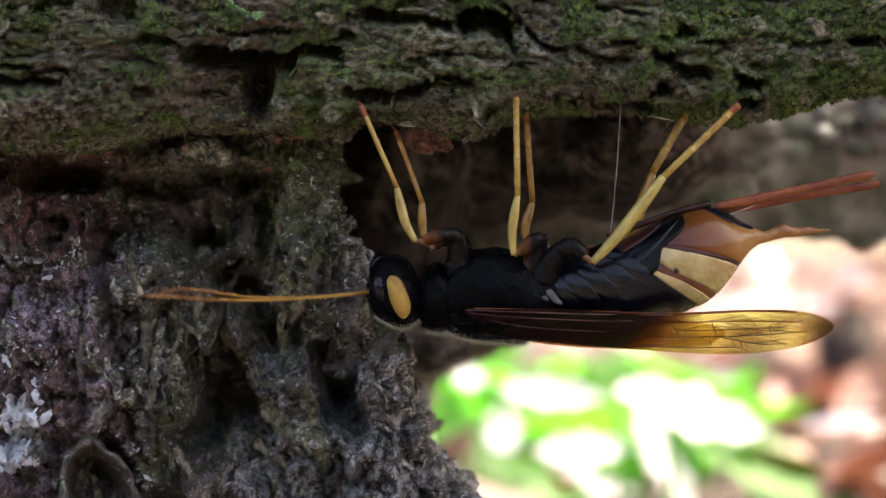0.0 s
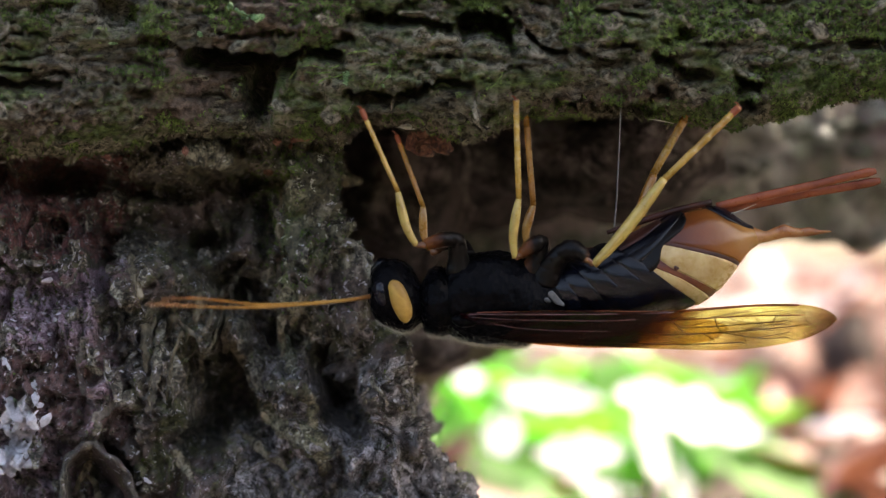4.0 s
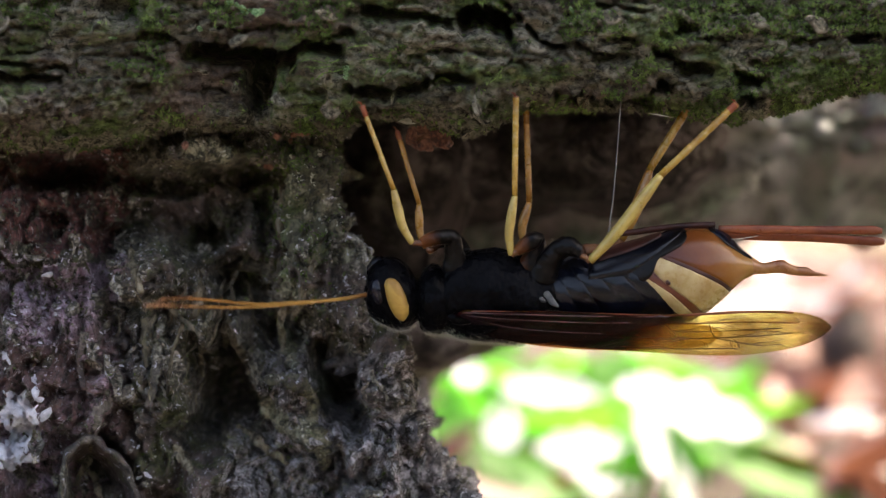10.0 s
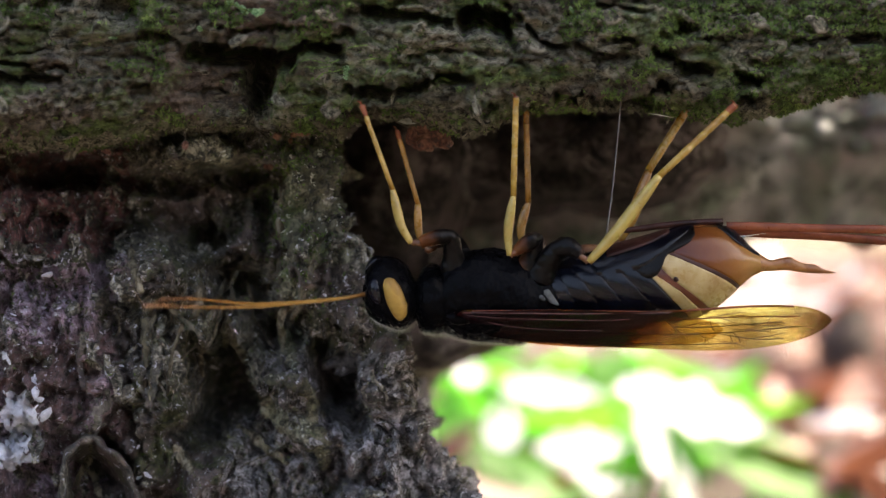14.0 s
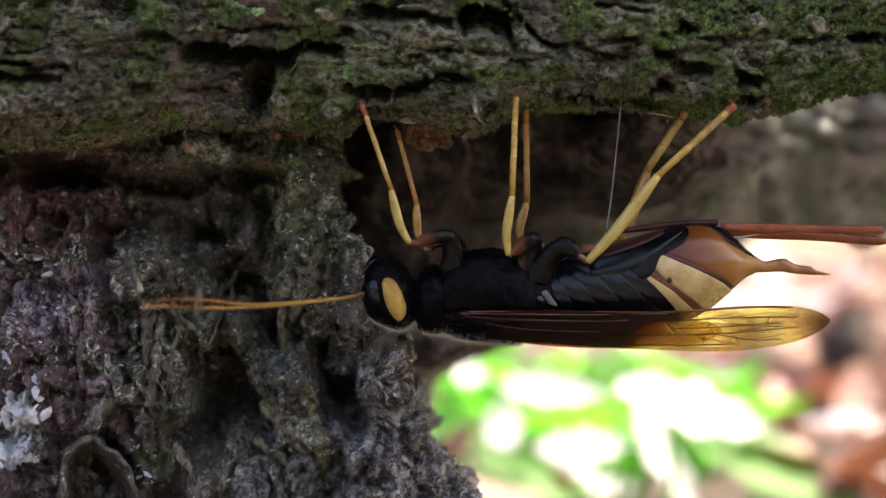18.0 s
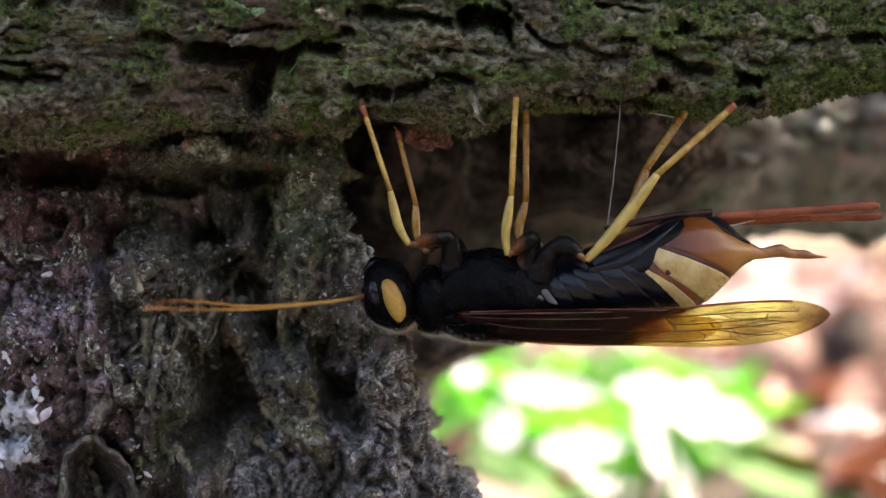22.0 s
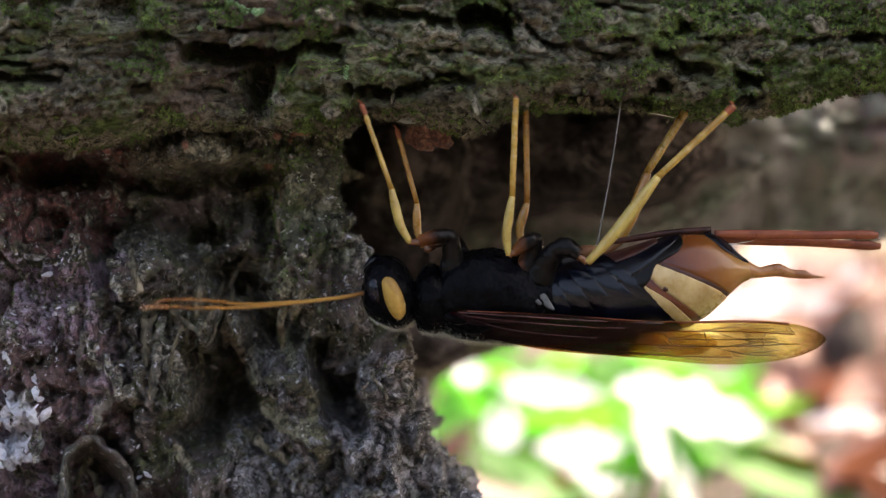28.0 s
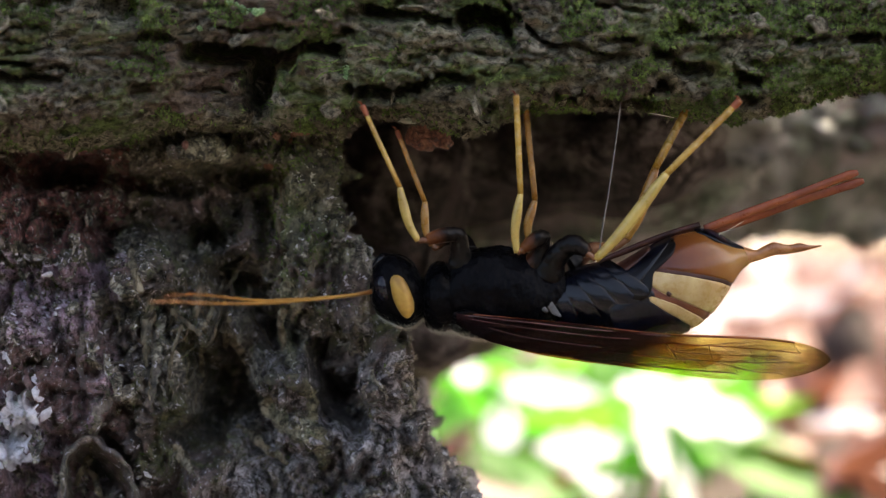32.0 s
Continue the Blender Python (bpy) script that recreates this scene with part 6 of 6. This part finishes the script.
def motions():
    # seconds, middle of the thorax on the board, its turn
    body = [(0.0, 842.0, 503.5, 1.4), (0.5, 848.2, 506.6, 1.7), (1.0, 850.9, 506.5, 1.4), (1.5, 850.0, 507.4, 1.0), (2.0, 846.7, 507.1, 0.9),
            (2.5, 845.2, 505.5, 1.0), (3.0, 844.6, 504.7, 0.7), (3.5, 844.6, 504.7, 0.7), (5.5, 844.9, 505.8, 0.6), (6.0, 841.8, 505.8, 0.3),
            (6.5, 843.8, 505.5, 0.4), (7.0, 843.0, 505.9, 0.8), (7.5, 841.6, 505.9, 0.8), (8.0, 843.5, 506.5, 0.3), (8.5, 841.9, 507.2, 0.3),
            (9.0, 839.8, 508.9, 0.5), (9.5, 838.4, 509.3, 0.3), (10.0, 838.2, 510.1, 0.2), (10.5, 836.2, 509.9, 0.4), (11.0, 834.7, 510.0, 0.0),
            (11.5, 836.6, 509.2, 0.4), (12.0, 836.5, 509.4, 0.0), (12.5, 836.0, 510.1, -0.1), (13.0, 835.0, 510.5, 0.0), (13.5, 835.4, 510.4, 0.6),
            (14.0, 835.7, 510.1, 0.5), (14.5, 834.8, 510.8, 0.3), (16.5, 835.9, 510.8, 0.0), (17.0, 835.0, 511.2, 0.5), (17.5, 833.0, 511.7, 0.6),
            (18.0, 833.6, 510.9, 0.4), (18.5, 834.7, 511.6, 0.6), (19.0, 835.4, 511.4, 0.1), (19.5, 832.1, 511.9, 0.2), (20.0, 833.8, 512.3, -0.0),
            (20.5, 833.2, 511.6, 0.7), (21.0, 830.6, 511.4, 0.1), (21.5, 835.0, 511.5, 0.4), (22.0, 832.9, 511.6, -0.4), (22.5, 834.8, 511.7, 0.2),
            (23.0, 833.3, 511.1, -0.1), (23.5, 830.9, 510.8, 0.2), (24.0, 833.8, 511.2, -0.7), (24.5, 835.7, 509.5, -0.4), (25.0, 839.1, 509.3, -0.1),
            (25.5, 837.7, 509.6, 0.1), (27.5, 833.7, 510.3, 0.5), (28.0, 833.2, 510.5, 1.0), (28.5, 837.7, 510.7, 0.8), (29.0, 836.2, 511.1, 1.0),
            (29.5, 834.6, 510.8, 1.1), (30.0, 838.8, 511.9, 0.9), (30.5, 836.8, 510.2, 1.3), (31.0, 838.9, 510.3, 0.9), (31.5, 847.6, 506.5, 1.3),
            (32.0, 847.9, 506.4, 0.6)]
    # seconds, pale spot at the waist, dark pore near the tail
    waist = [(0.0, 978.0, 521.0, 1197.6, 472.8), (0.5, 986.4, 523.3, 1205.2, 472.8), (1.0, 991.0, 523.3, 1208.3, 469.8), (1.5, 988.8, 522.5, 1203.7, 463.7),
            (2.0, 984.2, 521.8, 1199.1, 463.7), (2.5, 981.0, 521.0, 1194.5, 462.1), (3.0, 980.3, 519.2, 1193.0, 464.2), (3.5, 980.3, 519.2, 1194.0, 464.2),
            (5.5, 986.4, 517.6, 1209.1, 464.1), (6.0, 978.8, 517.6, 1195.3, 468.7), (6.5, 981.8, 517.6, 1196.9, 471.8), (7.0, 981.8, 519.2, 1198.4, 479.4),
            (7.5, 978.8, 520.7, 1189.2, 485.6), (8.0, 981.0, 519.2, 1189.2, 481.0), (8.5, 978.8, 520.7, 1189.2, 482.5), (9.0, 975.7, 525.2, 1187.7, 493.2),
            (9.5, 973.4, 526.0, 1189.2, 497.8), (10.0, 972.6, 529.8, 1183.1, 500.9), (10.5, 971.1, 528.3, 1184.6, 503.9), (11.0, 968.0, 528.3, 1186.2, 499.3),
            (11.5, 971.8, 529.0, 1195.3, 499.3), (12.0, 971.1, 525.2, 1190.7, 494.8), (12.5, 971.8, 524.5, 1187.7, 493.2), (13.0, 971.1, 525.2, 1184.6, 496.3),
            (13.5, 971.8, 527.5, 1190.7, 496.3), (14.0, 972.6, 526.8, 1196.9, 494.8), (14.5, 971.1, 526.8, 1190.7, 494.8), (16.5, 971.1, 527.6, 1183.1, 495.6),
            (17.0, 971.1, 529.1, 1190.7, 498.6), (17.5, 970.3, 529.8, 1192.3, 497.1), (18.0, 969.6, 529.1, 1186.2, 497.1), (18.5, 972.6, 529.8, 1192.3, 497.1),
            (19.0, 972.6, 526.8, 1189.2, 489.4), (19.5, 968.0, 528.3, 1189.2, 492.5), (20.0, 971.1, 527.6, 1187.7, 487.9), (20.5, 971.1, 529.1, 1196.9, 495.6),
            (21.0, 967.3, 526.8, 1184.6, 487.9), (21.5, 971.1, 529.1, 1192.3, 491.0), (22.0, 969.6, 526.8, 1183.1, 483.3), (22.5, 971.8, 529.1, 1192.3, 489.4),
            (23.0, 971.1, 527.6, 1186.2, 484.8), (23.5, 965.8, 528.3, 1186.2, 492.5), (24.0, 969.6, 526.0, 1192.3, 487.9), (24.5, 972.6, 523.8, 1195.3, 481.8),
            (25.0, 975.7, 524.5, 1195.3, 484.8), (25.5, 972.6, 529.1, 1187.7, 495.6), (27.5, 966.5, 534.4, 1183.1, 507.8), (28.0, 965.8, 535.2, 1178.5, 512.4),
            (28.5, 971.8, 536.0, 1184.6, 506.3), (29.0, 968.8, 540.6, 1181.6, 512.4), (29.5, 967.3, 541.3, 1178.5, 517.0), (30.0, 974.2, 541.3, 1186.2, 513.9),
            (30.5, 969.6, 542.9, 1181.6, 518.5), (31.0, 971.1, 542.9, 1178.5, 520.1), (31.5, 978.8, 544.5, 1184.6, 517.0), (32.0, 977.2, 547.5, 1184.6, 518.5)]
    # seconds, dark pore, line of the tail
    tail = [(0.0, 1197.6, 472.8, -14.8), (0.5, 1205.2, 472.8, -17.3), (1.0, 1208.3, 469.8, -15.2), (1.5, 1203.7, 463.7, -16.4), (2.0, 1199.1, 463.7, -15.4),
            (2.5, 1194.5, 462.1, -14.5), (3.0, 1193.0, 464.2, -13.8), (3.5, 1194.0, 464.2, -13.5), (5.5, 1209.1, 464.1, -13.9), (6.0, 1195.3, 468.7, -12.9),
            (6.5, 1196.9, 471.8, -12.0), (7.0, 1198.4, 479.4, -9.7), (7.5, 1189.2, 485.6, -7.7), (8.0, 1189.2, 481.0, -8.0), (8.5, 1189.2, 482.5, -6.6),
            (9.0, 1187.7, 493.2, -4.8), (9.5, 1189.2, 497.8, -3.2), (10.0, 1183.1, 500.9, -3.0), (10.5, 1184.6, 503.9, -1.4), (11.0, 1186.2, 499.3, -2.0),
            (11.5, 1195.3, 499.3, -3.0), (12.0, 1190.7, 494.8, -3.9), (12.5, 1187.7, 493.2, -4.5), (13.0, 1184.6, 496.3, -3.9), (13.5, 1190.7, 496.3, -4.2),
            (14.0, 1196.9, 494.8, -2.7), (14.5, 1190.7, 494.8, -2.3), (16.5, 1183.1, 495.6, -5.3), (17.0, 1190.7, 498.6, -4.5), (17.5, 1192.3, 497.1, -3.4),
            (18.0, 1186.2, 497.1, -2.4), (18.5, 1192.3, 497.1, -4.0), (19.0, 1189.2, 489.4, -6.1), (19.5, 1189.2, 492.5, -4.3), (20.0, 1187.7, 487.9, -6.1),
            (20.5, 1196.9, 495.6, -2.4), (21.0, 1184.6, 487.9, -5.0), (21.5, 1192.3, 491.0, -5.2), (22.0, 1183.1, 483.3, -5.8), (22.5, 1192.3, 489.4, -5.6),
            (23.0, 1186.2, 484.8, -5.8), (23.5, 1186.2, 492.5, -3.0), (24.0, 1192.3, 487.9, -4.3), (24.5, 1195.3, 481.8, -9.3), (25.0, 1195.3, 484.8, -9.6),
            (25.5, 1187.7, 495.6, -6.4), (27.5, 1183.1, 507.8, -3.8), (28.0, 1178.5, 512.4, -4.4), (28.5, 1184.6, 506.3, -8.7), (29.0, 1181.6, 512.4, -7.9),
            (29.5, 1178.5, 517.0, -7.2), (30.0, 1186.2, 513.9, -11.3), (30.5, 1181.6, 518.5, -10.8), (31.0, 1178.5, 520.1, -11.9), (31.5, 1184.6, 517.0, -14.8),
            (32.0, 1184.6, 518.5, -17.4)]
    # seconds, line of the wings, line of the sheath, height of the antennae
    late = [(0.0, 5.8, -10.9, 525.6), (0.5, 5.2, -14.4, 528.7), (1.0, 4.6, -13.3, 534.8), (1.5, 4.4, -15.7, 536.3), (2.0, 4.6, -15.9, 536.3),
            (2.5, 4.4, -13.5, 534.8), (3.0, 4.5, -11.4, 533.8), (3.5, 4.3, -11.4, 532.4), (5.5, 2.7, -13.2, 545.0), (6.0, 3.4, -8.3, 546.0),
            (6.5, 3.7, -8.6, 545.0), (7.0, 4.3, -7.4, 543.0), (7.5, 4.4, -3.7, 542.0), (8.0, 3.9, -2.5, 545.0), (8.5, 3.4, -1.0, 540.0),
            (9.0, 5.0, 1.0, 542.0), (9.5, 4.9, 1.8, 541.0), (10.0, 5.5, 1.5, 543.0), (10.5, 5.9, 2.1, 540.0), (11.0, 6.0, 0.5, 543.0),
            (11.5, 5.5, 0.2, 546.0), (12.0, 4.8, 0, 545.0), (12.5, 4.2, 0.1, 547.0), (13.0, 4.1, 1.6, 546.0), (13.5, 4.7, 1.1, 542.0),
            (14.0, 4.4, 2.4, 543.0), (14.5, 4.6, -2, 544.0), (16.5, 3.9, 1, 547.5), (17.0, 4.3, 0.4, 544.4), (17.5, 4.6, 1.4, 544.4),
            (18.0, 4.4, 2.1, 544.4), (18.5, 4.4, -0.2, 545.9), (19.0, 3.6, -3, 550.5), (19.5, 3.8, -1.5, 547.5), (20.0, 3.4, -3.7, 547.5),
            (20.5, 4.5, 0.7, 542.9), (21.0, 3.7, -1.4, 544.4), (21.5, 4.1, -2.0, 542.9), (22.0, 3.3, -3, 547.5), (22.5, 3.7, -1.6, 547.5),
            (23.0, 3.4, -0.6, 549.0), (23.5, 4.4, 3.2, 542.9), (24.0, 2.9, 3, 558.2), (24.5, 2.9, -4.0, 547.5), (25.0, 3.4, -6.2, 545.9),
            (25.5, 5.0, -0.6, 545.9), (27.5, 7.0, 1.3, 539.8), (28.0, 7.5, 1.4, 544.4), (28.5, 6.5, -2.4, 545.9), (29.0, 8.0, -1.3, 542.9),
            (29.5, 8.3, -1.7, 544.4), (30.0, 7.5, -7, 549.0), (30.5, 9.0, -6.1, 538.3), (31.0, 9.0, -6.8, 542.9), (31.5, 10.2, -13.3, 533.7),
            (32.0, 10.2, -19.5, 538.3)]
    home = Matrix.Translation(HUB)
    whole = [(t, swing((834.7, 510), (x, y), a)) for t, x, y, a in body]
    walk(wasp, [(t, m @ home) for t, m in whole])
    base = [(m @ home).inverted() for t, m in whole]

    def carried_by(ob, moves):
        walk(ob, [(t, inv @ m @ home) for (t, w), inv, m in zip(whole, base, moves)])

    carried_by(abdomen, [swing((968.2, 528.3), (x, y), slope((x, y), (p, q)) - slope((968.2, 528.3), (1186.2, 499.3))) for t, x, y, p, q in waist])
    back = [swing((1186.2, 499.3), (x, y), a + 2.0) for t, x, y, a in tail]
    carried_by(tail_end, back)
    carried_by(sheath, [swing(SHEATH_ROOT, board(b, SHEATH_ROOT), row[2] - 0.8) for b, row in zip(back, late)])
    fly = [swing((968.2, 528.3), (w[1], w[2]), row[1] - 6.0) for w, row in zip(waist, late)]
    for group in wings.values():
        for w in group:
            carried_by(w, fly)
    for ob in (antenna_near, antenna_far):
        carried_by(ob, [swing((648, 522), board(m, (648, 522)), slope((400, row[3]), board(m, (648, 522))) - slope((400, 543), (648, 522))) for (t, m), row in zip(whole, late)])
    low = np.interp([t for t, m in whole], [0, 1, 3, 7, 11, 20, 25, 28, 31, 32], [1080, 1086, 1085, 1086, 1075, 1073, 1074, 1062, 1063, 1066])
    carried_by(needle, [swing(NEEDLE_TOP, NEEDLE_TOP, slope(NEEDLE_TOP, (x, 400)) - slope(NEEDLE_TOP, (1075, 400))) for x in low])
    for leg in LEGS:
        knees = [board(m, leg["knee"]) for t, m in whole]
        ankles = [(k[0] + leg["ankle"][0] - leg["knee"][0], k[1] + leg["ankle"][1] - leg["knee"][1]) for k in knees]
        carried_by(leg["shin"], [swing(leg["knee"], k, 0) for k in knees])
        carried_by(leg["toes"], [swing(leg["ankle"], a, slope(a, leg["foot"]) - slope(leg["ankle"], leg["foot"])) for a in ankles])


motions()
